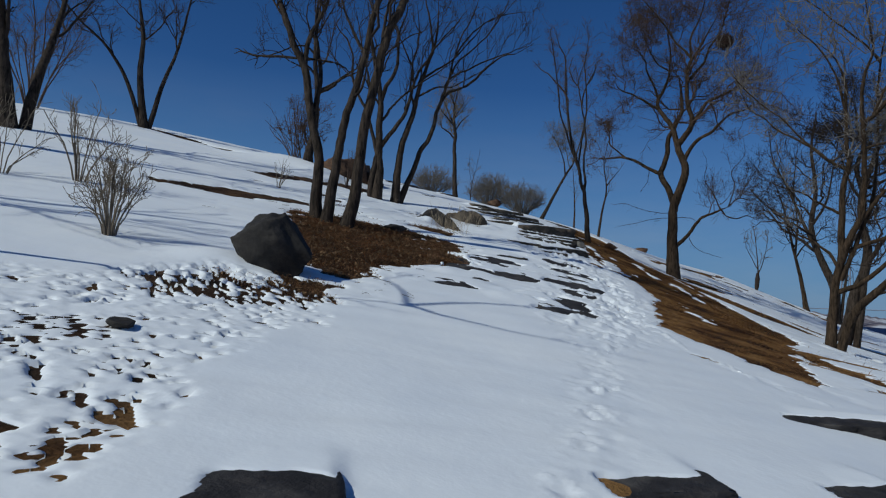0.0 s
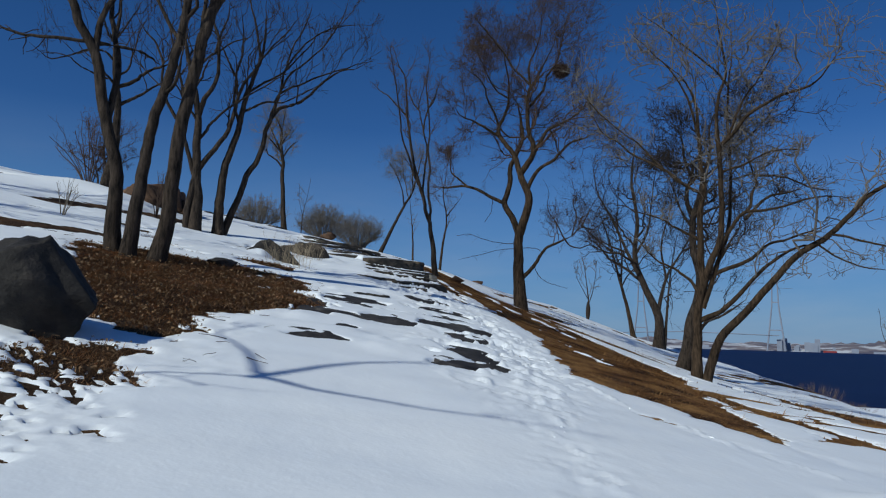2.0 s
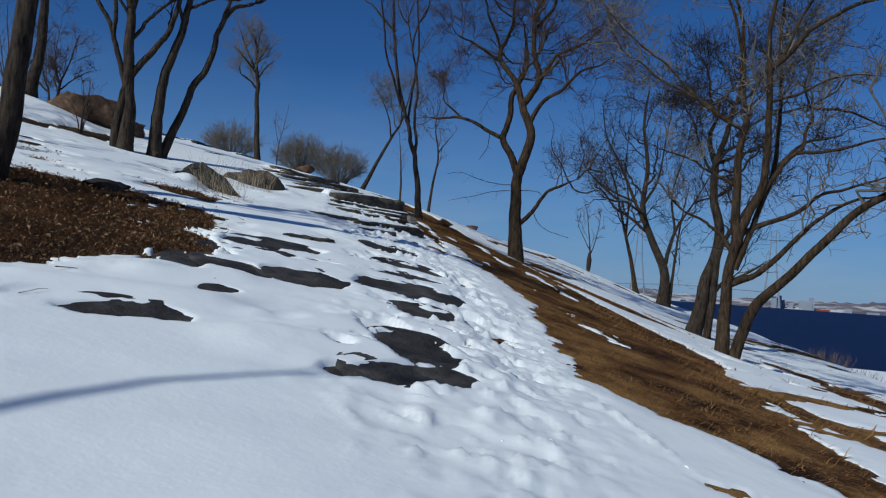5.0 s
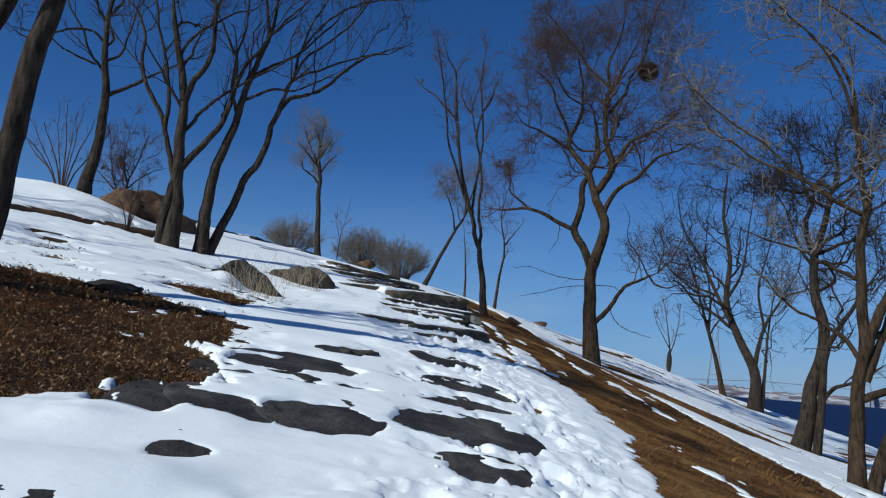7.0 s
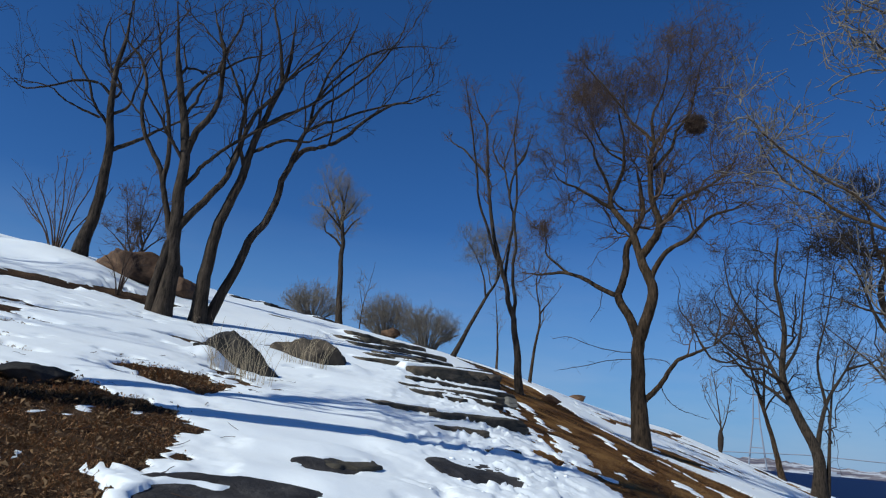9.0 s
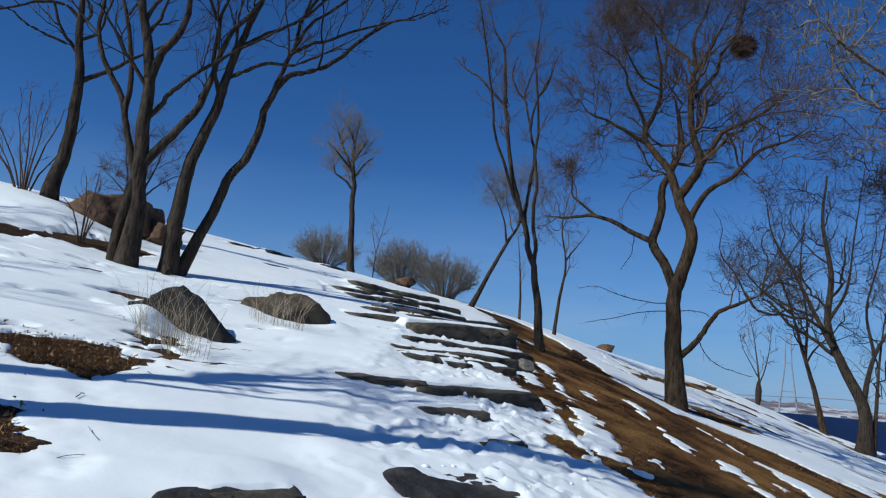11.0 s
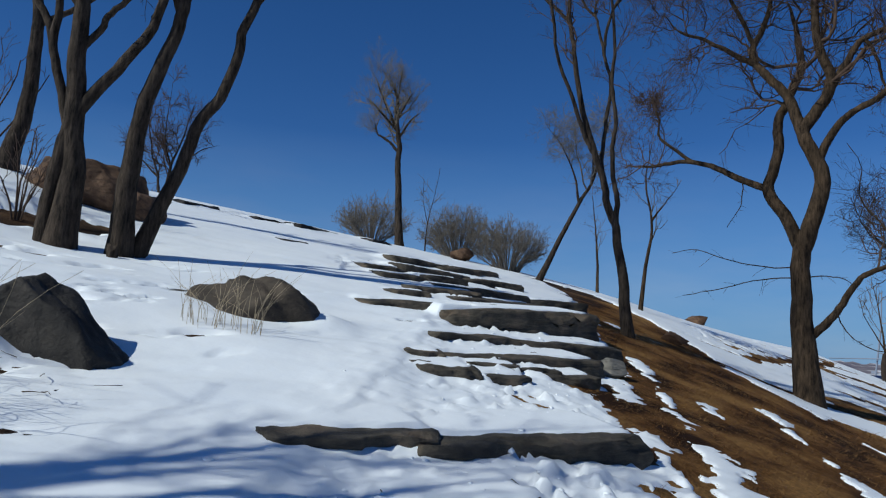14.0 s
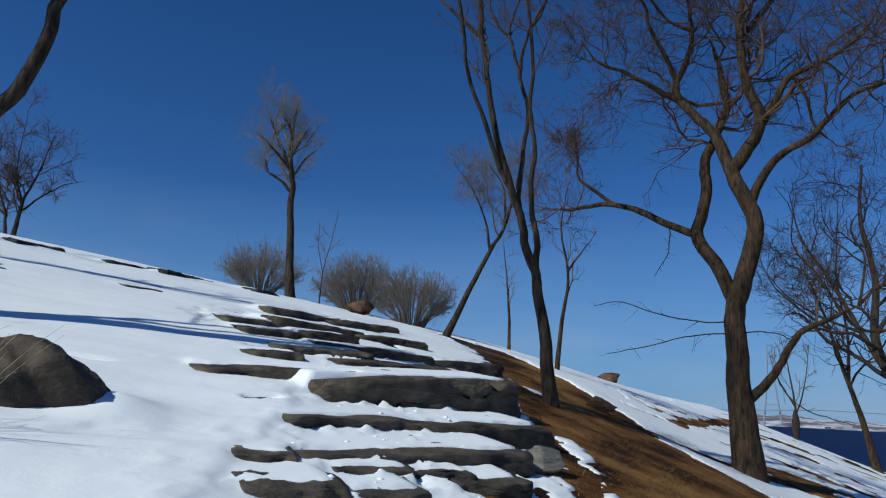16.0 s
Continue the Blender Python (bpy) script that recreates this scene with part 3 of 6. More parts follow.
def water_material():
    m, n, l, b = material("sea_water", 0.5, 0.02)
    a = noise_node(n, l, 0.02, 4)
    c = ramp(n, l, a.outputs["Fac"], [(0.3, (0.004, 0.010, 0.048)), (0.7, (0.007, 0.016, 0.065))])
    l.new(c.outputs["Color"], b.inputs["Base Color"])
    bumped(n, l, b, noise_node(n, l, 0.5, 4).outputs["Fac"], 0.6, 0.6)
    return m


xs = np.array([-4500.0, 0, 1500, 4500])
tagged(sheet("water", xs, xs, lambda x, y: 0 * x + SEA, water_material()), "dark blue sea strait beyond the shore", "water", kind="structure")


# ---- trees ----
def tubes(lines3, radii, sides):
    """Rings of sides round polylines (N, n, 3) with radii (N, n): verts and faces."""
    n_, k = lines3.shape[:2]
    tangent = np.gradient(lines3, axis=1)
    tangent /= np.linalg.norm(tangent, axis=2, keepdims=True) + 1e-9
    ref = np.where(np.abs(tangent[..., :1]) > 0.8, np.array([0.0, 1.0, 0.0]), np.array([1.0, 0.0, 0.0]))
    a = np.cross(tangent, ref)
    a /= np.linalg.norm(a, axis=2, keepdims=True) + 1e-9
    b = np.cross(tangent, a)
    ang = np.arange(sides) * 2 * np.pi / sides
    ring = a[:, :, None] * np.cos(ang)[:, None] + b[:, :, None] * np.sin(ang)[:, None]
    verts = (lines3[:, :, None] + ring * radii[:, :, None, None]).reshape(-1, 3)
    base = (np.arange(n_)[:, None] * k + np.arange(k - 1)[None]).reshape(-1, 1) * sides
    s = np.arange(sides)
    faces = np.stack([base + s, base + (s + 1) % sides, base + sides + (s + 1) % sides, base + sides + s], -1).reshape(-1, 4)
    return verts, faces


def smooth_line(points, count):
    """A rounded line of count points through the given ones."""
    p = np.asarray(points, float)
    p = np.vstack([2 * p[0] - p[1], p, 2 * p[-1] - p[-2]])
    t = np.linspace(0, len(p) - 3 - 1e-6, count)
    i, f = t.astype(int), (t % 1)[:, None]
    a, b, c, d = p[i], p[i + 1], p[i + 2], p[i + 3]
    return 0.5 * (2 * b + (c - a) * f + (2 * a - 5 * b + 4 * c - d) * f**2 + (3 * b - a - 3 * c + d) * f**3)


def sprout(rng, parent, radii, per, length, spread, lift, first=0.25, points=5, curl=0.17, thin=0.55, least=0.004, kinky=0.09, even=False):
    """Branches off the parent lines: new lines and their radii."""
    n_, k = parent.shape[:2]
    at = first + (1 - first) * (np.arange(per)[None] + rng.random((n_, per))) / per
    at = np.clip(at, 0, 0.995).ravel() * (k - 1)
    who = np.repeat(np.arange(n_), per)
    i, f = at.astype(int), (at % 1)[:, None]
    start = parent[who, i] * (1 - f) + parent[who, i + 1] * f
    way = parent[who, i + 1] - parent[who, i]
    way /= np.linalg.norm(way, axis=1, keepdims=True) + 1e-9
    off = rng.normal(size=way.shape)
    off -= (off * way).sum(1, keepdims=True) * way
    off /= np.linalg.norm(off, axis=1, keepdims=True) + 1e-9
    ang = np.radians(spread * (0.65 + 0.7 * rng.random(len(way))))[:, None]
    d = way * np.cos(ang) + off * np.sin(ang)
    d[:, 2] += lift * rng.random(len(d))
    d /= np.linalg.norm(d, axis=1, keepdims=True)
    size = length * (0.55 + 0.8 * rng.random(len(d))) * (1.15 - 0.55 * at / (k - 1))
    span = np.linalg.norm(np.diff(parent, axis=1), axis=2).sum(1)
    size = size * np.clip(span / np.median(span), 0.45, 1.3)[who]
    if even:
        size = size * np.clip(radii[:, 0] / 0.08, 0.3, 1)[who]
    t = np.linspace(0, 1, points)[None, :, None]
    bend = rng.normal(size=d.shape) * curl + np.array([0, 0, lift * 0.35])
    kink = rng.normal(size=(len(d), points, 3)) * kinky
    kink[:, 0] = 0
    out = start[:, None] + size[:, None, None] * (d[:, None] * t + bend[:, None] * t**2 + np.cumsum(kink, 1) * 0.6)
    r0 = (radii[who, i] * thin)[:, None] * (0.75 + 0.4 * rng.random((len(d), 1)))
    rad = np.maximum(r0 * np.linspace(1, 0.4, points)[None], least)
    if even:
        high = parent[:, -1, 2] - parent[:, :, 2].min()
        keep = rng.random(len(d)) < (np.clip(1.15 * span / np.median(span), 0.25, 1) * np.clip(radii[:, 0] / 0.06, 0.4, 1) * np.clip(1.6 * high / high.max() - 0.15, 0.3, 1))[who]
        out, rad = out[keep], rad[keep]
    return out, rad


def limb_lines(rng, x, y, heading, limbs, swing, slim=0.85):
    """The drawn limbs as rounded lines in space, with radii."""
    z, c, s = float(hill(x, y)), math.cos(radians(heading)), math.sin(radians(heading))
    out, known = [], np.zeros((0, 3))
    for n_, (r, tip, pts) in enumerate(limbs):
        p, r = np.array(pts, float), r * ((slim if n_ == 0 else 0.85 * slim) if tip is None else 1)
        run = np.concatenate([[0], np.cumsum(np.hypot(*np.diff(p[:, :2], axis=0).T))])
        side = (0.0 if n_ == 0 else rng.uniform(-1, 1) * swing) * (run / run[-1]) ** 1.3 * run[-1] * 0.5
        if p.shape[1] == 3:
            side = p[:, 2]
        elif n_:
            # a limb leaves its parent at the parent's own depth
            gap = np.hypot(known[:, 0] - p[0, 0], known[:, 1] - p[0, 1])
            side = side + (known[gap.argmin(), 2] if gap.min() < 0.4 else 0.0)
            if gap.min() < 0.4 and p[0, 1] >= 0.35:
                p[0] = known[gap.argmin(), :2]
        q = np.stack([x + p[:, 0] * c - side * s, y + p[:, 0] * s + side * c, z + p[:, 1]], 1)
        if n_ == 0 or p[0, 1] < 0.35:
            q[0, 2] = min(q[0, 2], z) - 0.25
        count = 4 * len(p)
        line = smooth_line(q, count)
        line[1:] += np.cumsum(rng.normal(size=(count - 1, 3)) * 0.011, 0)
        flat = line - np.array([x, y, z])
        known = np.vstack([known, np.stack([flat[:, 0] * c + flat[:, 1] * s, flat[:, 2], flat[:, 1] * c - flat[:, 0] * s], 1)])
        t = np.linspace(0, 1, count)
        rad = r * (1 - 0.86 * t**0.8) if tip is None else (tip + (r - tip) * (1 - t) ** 1.15) * (1 - 0.7 * np.clip((t - 0.8) / 0.2, 0, 1))
        if n_ == 0:
            rad = rad * (1 + 0.55 * np.exp(-t * 22))
        out.append((line, np.maximum(rad, 0.008)))
    return out


def joined(chunks):
    verts, faces, n_ = [], [], 0
    for v, f in chunks:
        verts.append(v)
        faces.append(f + n_)
        n_ += len(v)
    return np.concatenate(verts), np.concatenate(faces)


def tree(name, spec, seed, label, levels, twig=None, swing=0.7, bark=None, first=0.4, stout=1.0, kink=1.0):
    """A bare tree: trunk with its limbs, and a crown of ever finer branches. levels: (branches a line, metres, spread, lift)."""
    x, y, heading, limbs = spec
    rng = np.random.default_rng(seed)
    lines3 = limb_lines(rng, x, y, heading, limbs, swing)
    root = Vector((x, y, float(hill(x, y))))
    thing = new(name)
    thing.location = root
    tagged(thing, label, "tree")
    v, f = tubes(lines3[0][0][None], lines3[0][1][None], 12)
    trunk = part("trunk", mesh_from("trunk", v - np.array(root), f, bark or BARK), thing)
    for l_, r_ in lines3[1:]:
        v, f = tubes(l_[None], r_[None], 10)
        part("limb", mesh_from("limb", v - np.array(root), f, bark or BARK), trunk)
    count = 24
    parent = np.stack([l_[np.linspace(0, len(l_) - 1, count).astype(int)] for l_, _ in lines3])
    radii = np.stack([r_[np.linspace(0, len(r_) - 1, count).astype(int)] for _, r_ in lines3])
    chunks, weak = [], (radii[:, 0] < 0.036) & (radii[:, 0] < 0.3 * radii[0, 0])
    if weak.any():
        # dead side shoots carry a few short twigs only
        chunks.append(tubes(*sprout(rng, parent[weak], radii[weak], 9, 0.4, 45, -0.1, 0.2, 4, least=0.003), 3))
        parent, radii = parent[~weak], radii[~weak]
    for n_, (per, length, spread, lift) in enumerate(levels):
        parent, radii = sprout(rng, parent, radii, per, length, spread, lift, first if n_ == 0 else 0.15, (8, 6, 4, 3)[n_], thin=0.62 if n_ else 0.5,
                               least=stout * (0.011, 0.006, 0.004, 0.003)[n_], kinky=kink * (0.065, 0.07, 0.07, 0.06)[n_], even=n_ == 0)
        chunks.append(tubes(parent, radii, 5 if n_ == 0 else 4 if n_ == 1 else 3))
    v, f = joined(chunks)
    part("crown", mesh_from("crown", v - np.array(root), f, twig or TWIG), thing, "fine bare twigs")["kind"] = "stuff"
    return thing


TREES = {}


def limb(thick, tip, *points):
    """A drawn limb: its radius where it starts, its radius at the tip (None: a fine point), and points along it (aside, up, and back)."""
    return thick, tip, points


TREES["B1"] = (-8.5, 17.6, 30.3, [
    limb(0.190, 0.046, (-0.04, -0.03), (0.02, 0.72), (0.01, 1.35), (-0.04, 2.12), (-0.09, 2.9), (-0.1, 3.6), (-0.25, 4.36), (-0.45, 5.01), (-0.63, 5.68), (-0.75, 6.36), (-0.95, 7.33)),
    limb(0.073, 0.023, (-0.06, 1.6), (-0.32, 2.46), (-0.49, 3.09), (-0.79, 3.63), (-1.08, 4.11), (-1.21, 4.69), (-1.23, 5.38), (-1.47, 6.02), (-1.83, 6.49), (-2.07, 6.99)),
    limb(0.062, 0.019, (-0.45, 3.03), (-0.51, 3.62), (-0.58, 4.29), (-0.75, 4.94), (-0.96, 5.59), (-1.13, 6.4), (-1.38, 7.2)),
    limb(0.056, 0.019, (-0.04, 2.91), (0.14, 3.28), (0.3, 3.57), (0.62, 3.98), (0.98, 4.33), (1.43, 4.71), (2.16, 5.32), (2.81, 5.81)),
    limb(0.123, 0.030, (-0.25, -0.03), (-0.21, 0.69), (-0.13, 1.33), (-0.04, 1.82), (0.18, 2.36), (0.51, 2.94), (0.81, 3.47), (0.97, 4.05), (1.05, 4.59), (1.25, 5.28), (1.67, 6.0), (1.78, 6.91), (1.87, 8.03)),
    limb(0.090, 0.026, (-0.11, 3.71), (0.02, 4.29), (0.2, 4.74), (0.28, 5.33), (0.29, 5.91), (0.22, 6.48), (0.02, 7.02), (-0.17, 7.64)),
    limb(0.045, 0.017, (-0.37, 4.86), (-0.19, 5.3), (0.07, 5.71), (0.46, 6.1), (0.94, 6.46), (1.34, 6.71)),
    limb(0.045, 0.017, (0.28, 5.91), (0.4, 6.53), (0.58, 7.18), (0.63, 7.81)),
])
TREES["B2"] = (-7.93, 18.08, 27.7, [
    limb(0.153, 0.031, (0.01, 0.01), (0.0, 0.89), (0.04, 1.68), (0.13, 2.36), (0.28, 3.03), (0.41, 3.64), (0.52, 4.28), (0.64, 4.9), (0.76, 5.43), (0.96, 6.1), (1.06, 6.85), (1.04, 7.62), (1.04, 8.33)),
    limb(0.051, 0.017, (0.42, 3.75), (0.28, 4.43), (0.28, 5.39), (0.43, 6.09), (0.43, 7.0), (0.25, 7.88)),
    limb(0.051, 0.017, (0.59, 4.19), (0.94, 4.45), (1.34, 4.63), (1.86, 4.68), (2.58, 5.13), (3.14, 5.58)),
    limb(0.046, 0.017, (0.67, 4.87), (1.18, 5.3), (1.81, 5.73), (2.43, 6.56), (2.97, 7.32), (3.19, 8.1)),
    limb(0.046, 0.017, (0.78, 5.43), (0.94, 5.88), (1.33, 6.53), (1.82, 7.19), (2.32, 7.98)),
    limb(0.051, 0.017, (0.99, 6.19), (0.93, 6.94), (0.71, 7.84), (0.61, 8.29)),
    limb(0.039, 0.019, (0.29, 5.35), (-0.03, 5.84), (-0.28, 6.29), (-0.52, 6.61)),
])
TREES["B3"] = (-7.83, 18.42, 26.9, [
    limb(0.115, 0.027, (-0.1, 0.01), (0.12, 0.55), (0.35, 1.24), (0.56, 2.08), (0.82, 2.53), (1.0, 3.26), (1.08, 3.79), (1.34, 4.33), (1.54, 4.54), (1.99, 4.75), (2.52, 5.13), (3.04, 5.72), (3.59, 6.19), (4.18, 6.44), (4.86, 6.9)),
    limb(0.052, 0.017, (1.1, 3.82), (1.33, 4.45), (1.49, 5.01), (1.79, 5.31), (2.32, 5.65), (3.01, 6.11), (3.72, 6.5), (4.45, 6.9), (5.1, 7.18)),
    limb(0.046, 0.017, (1.4, 4.55), (1.63, 5.25), (1.73, 5.88), (2.09, 6.61), (2.55, 7.19), (3.17, 7.74), (3.92, 8.09), (5.01, 8.36)),
    limb(0.040, 0.02, (1.66, 5.21), (1.89, 5.79), (2.41, 6.37), (3.06, 7.15), (3.6, 8.09), (3.85, 8.91)),
    limb(0.034, 0.02, (1.73, 5.88), (1.92, 6.72), (2.27, 7.6), (2.48, 8.47)),
])
TREES["C"] = (-12.9, 20.2, 37.2, [
    limb(0.174, 0.038, (0.2, 0.01), (0.32, 0.71), (0.43, 1.54), (0.42, 2.44), (0.39, 3.02), (0.27, 3.92), (0.19, 4.59), (0.15, 5.28), (0.21, 6.19), (0.24, 7.11), (0.19, 8.03)),
    limb(0.071, 0.021, (0.42, 3.01), (0.91, 3.41), (1.37, 3.84), (1.87, 4.22), (2.67, 4.86)),
    limb(0.047, 0.016, (0.19, 4.59), (-0.23, 4.9), (-0.72, 4.79), (-1.1, 4.55), (-1.67, 4.21), (-2.12, 4.08), (-2.72, 4.45)),
    limb(0.039, 0.016, (0.25, 3.88), (-0.44, 3.96), (-1.04, 4.15), (-1.5, 4.43), (-2.32, 4.43)),
    limb(0.047, 0.016, (0.28, 4.03), (0.63, 4.46), (0.73, 5.1), (0.88, 6.05), (1.22, 6.9)),
    limb(0.047, 0.016, (0.15, 5.24), (-0.21, 5.7), (-0.37, 6.36), (-0.29, 7.2)),
    limb(0.039, 0.016, (0.16, 5.55), (0.54, 6.3), (0.89, 7.16)),
])
TREES["E"] = (-9.33, 34.1, 16.4, [
    limb(0.139, 0.063, (0.03, 0.06), (-0.14, 1.72), (-0.27, 3.03), (-0.27, 3.83), (-0.46, 4.75), (-0.49, 5.57), (-0.77, 6.28)),
    limb(0.063, 0.025, (-0.29, 3.56), (-0.74, 3.91), (-1.15, 4.14), (-1.3, 4.58)),
    limb(0.063, 0.025, (-0.38, 4.41), (-0.74, 5.13), (-1.06, 5.78), (-1.27, 6.28)),
    limb(0.05, 0.025, (-0.39, 4.76), (-0.15, 5.33), (0.14, 5.83)),
    limb(0.05, 0.025, (-0.38, 4.14), (0.09, 4.65), (0.51, 5.0)),
    limb(0.05, 0.025, (-0.46, 4.21), (-1.06, 5.04), (-1.6, 5.47)),
    limb(0.038, 0.025, (-0.48, 5.43), (-0.34, 6.14), (-0.28, 6.68)),
])
TREES["G"] = (-3.85, 31.85, 7.0, [
    limb(0.124, None, (-0.02, -0.01), (0.62, 1.25), (1.26, 2.57), (1.63, 3.31), (1.9, 4.53), (2.07, 5.52)),
    limb(0.068, None, (1.26, 2.57), (0.9, 3.72), (0.12, 4.86)),
    limb(0.068, None, (1.63, 3.31), (1.55, 4.5), (1.02, 5.43)),
])
TREES["H"] = (-2.3, 36.7, 3.3, [
    limb(0.08, None, (0.01, -0.25), (0.02, 1.29), (-0.11, 2.49), (-0.24, 3.72)),
])
TREES["I"] = (-0.78, 24.0, 1.2, [
    limb(0.097, 0.028, (-0.04, 0.18), (-0.18, 0.93), (-0.34, 1.72), (-0.4, 2.12), (-0.57, 2.53), (-0.71, 3.19), (-0.86, 3.69), (-1.07, 4.45), (-1.19, 5.24), (-1.28, 5.95), (-1.36, 6.67), (-1.44, 7.58), (-1.54, 8.33), (-1.81, 8.9), (-2.1, 9.64)),
    limb(0.061, 0.02, (-0.39, 2.09), (-0.35, 2.7), (-0.43, 3.2), (-0.5, 3.87), (-0.47, 4.39), (-0.55, 5.08), (-0.55, 5.96), (-0.63, 7.04), (-0.75, 7.78), (-0.67, 8.71), (-0.63, 9.44)),
    limb(0.048, 0.02, (-0.55, 2.5), (-0.69, 3.36), (-0.7, 4.38), (-0.64, 5.25), (-0.74, 5.96), (-0.83, 6.49), (-0.94, 7.04), (-1.07, 7.4), (-1.03, 7.87), (-0.83, 8.71), (-0.75, 9.38)),
    limb(0.048, 0.02, (-0.84, 3.6), (-1.12, 4.19), (-1.39, 4.97), (-1.61, 5.49), (-1.67, 6.12), (-1.84, 7.21), (-2.01, 8.14), (-2.14, 8.81)),
    limb(0.04, 0.016, (-1.36, 6.56), (-1.79, 7.03), (-2.26, 7.54), (-2.63, 7.85), (-3.08, 8.32)),
    limb(0.04, 0.016, (-0.8, 6.22), (-0.68, 6.86), (-0.48, 7.5), (-0.22, 8.06), (-0.07, 8.62)),
    limb(0.032, 0.016, (-1.04, 7.37), (-1.25, 7.77), (-1.41, 8.3), (-1.29, 8.9)),
    limb(0.032, 0.016, (-0.62, 7.23), (-0.29, 7.69), (-0.23, 8.34)),
])
TREES["J"] = (-0.6, 33.0, 0.5, [
    limb(0.095, None, (-0.11, -0.29), (0.04, 1.34), (0.2, 2.78), (0.01, 4.22), (0.19, 5.48)),
    limb(0.059, None, (0.13, 2.77), (0.52, 3.4), (0.96, 4.16)),
])
TREES["K"] = (2.98, 27.3, -8.0, [
    limb(0.238, 0.024, (0.08, -0.08), (-0.03, 1.08), (-0.09, 2.13), (-0.1, 3.12), (0.11, 3.85), (0.32, 4.59), (0.34, 5.21), (0.09, 5.87), (0.01, 6.2), (0.24, 6.64), (0.47, 7.12), (0.49, 7.55), (0.33, 8.11), (0.26, 8.79), (0.26, 9.56), (0.37, 10.28), (0.57, 10.62), (0.79, 11.08), (1.05, 11.54), (1.32, 12.03), (1.57, 12.6), (1.72, 13.44)),
    limb(0.142, 0.018, (0.04, 6.01), (-0.19, 6.59), (-0.33, 7.14), (-0.62, 7.58), (-0.98, 8.13), (-1.09, 8.6), (-0.89, 9.08), (-0.73, 9.61), (-0.68, 10.34), (-0.78, 11.41), (-1.0, 12.36), (-1.1, 13.25), (-0.9, 14.05)),
    limb(0.150, 0.079, (-0.04, 3.39), (-0.34, 4.12), (-0.75, 4.8), (-0.63, 5.32), (-0.54, 5.97), (-0.58, 6.49), (-0.39, 6.98), (-0.12, 7.61), (0.06, 8.12), (0.01, 8.76), (-0.07, 9.48), (-0.2, 10.1)),
    limb(0.095, 0.030, (-0.78, 4.82), (-1.29, 5.14), (-1.94, 5.52), (-2.6, 5.79), (-3.26, 5.85), (-3.75, 5.85), (-4.38, 5.98)),
    limb(0.048, 0.018, (-2.6, 5.79), (-3.14, 6.27), (-3.46, 6.62), (-3.52, 7.19), (-3.81, 7.65)),
    limb(0.080, 0.024, (-1.0, 8.09), (-1.48, 8.35), (-1.9, 8.61), (-2.25, 8.79), (-2.87, 9.02), (-3.24, 9.4)),
    limb(0.064, 0.018, (-1.09, 8.6), (-1.29, 9.18), (-1.66, 9.87), (-1.82, 10.41), (-2.23, 10.86), (-2.73, 11.18)),
    limb(0.103, 0.030, (0.19, 1.3), (0.44, 1.73), (0.73, 2.2), (1.02, 2.78), (1.34, 3.08), (1.73, 3.27), (2.0, 3.46), (2.26, 3.61)),
    limb(0.045, None, (1.9, 3.4), (1.62, 4.1), (1.25, 4.8), (1.35, 5.6), (1.1, 6.3)),
    limb(0.05, None, (2.2, 3.56), (2.75, 3.8), (3.3, 3.7), (3.9, 4.2), (4.4, 4.1)),
    limb(0.045, None, (2.2, 3.56), (2.5, 4.4), (2.35, 5.2), (2.85, 6.0), (2.8, 6.9)),
    limb(0.04, None, (2.75, 3.8), (3.2, 4.7), (3.65, 5.5), (3.6, 6.4)),
    limb(0.039, 0.018, (1.93, 3.37), (2.21, 3.02), (2.63, 2.95), (3.17, 3.11), (3.54, 2.99)),
    limb(0.103, 0.030, (0.37, 5.4), (0.51, 5.97), (0.83, 6.42), (1.45, 6.72), (1.8, 7.04), (2.24, 7.43), (2.91, 7.59), (3.35, 7.86)),
    limb(0.095, 0.024, (0.5, 7.08), (0.77, 7.64), (1.09, 8.24), (1.51, 8.5), (2.03, 8.8), (2.52, 9.21), (2.87, 9.73), (3.23, 10.6)),
    limb(0.048, 0.018, (1.23, 8.34), (1.5, 7.86), (1.68, 7.29), (2.2, 6.9)),
    limb(0.071, 0.024, (0.26, 9.32), (0.64, 9.79), (0.97, 10.3), (1.12, 10.95), (1.59, 11.75), (1.82, 12.79), (2.02, 13.84), (2.27, 14.57)),
    limb(0.064, 0.018, (0.35, 10.28), (0.28, 11.01), (0.34, 11.64), (0.62, 12.47), (0.79, 13.54), (0.72, 14.38)),
    limb(0.064, 0.018, (0.35, 10.38), (-0.12, 11.02), (-0.54, 11.62), (-0.75, 12.33), (-0.62, 13.24)),
    limb(0.048, 0.018, (-0.7, 10.13), (-1.36, 10.7), (-1.96, 11.82), (-2.37, 12.74)),
    limb(0.048, 0.018, (-0.5, 11.54), (-1.19, 12.46), (-1.89, 13.26), (-2.4, 13.87)),
    limb(0.015, 0.008, (-0.21, 2.89), (-0.91, 2.99), (-1.8, 3.24), (-2.35, 3.43), (-2.94, 3.33)),
    limb(0.015, 0.008, (-0.21, 2.79), (-0.91, 2.7), (-1.97, 2.44), (-2.73, 2.35)),
    limb(0.015, 0.008, (0.06, 2.85), (0.57, 2.78), (1.0, 2.64)),
    limb(0.015, 0.008, (0.6, 1.95), (0.89, 1.45), (1.44, 1.14), (2.07, 1.01)),
    limb(0.015, 0.008, (-1.29, 5.14), (-1.37, 4.57), (-1.67, 3.99)),
])
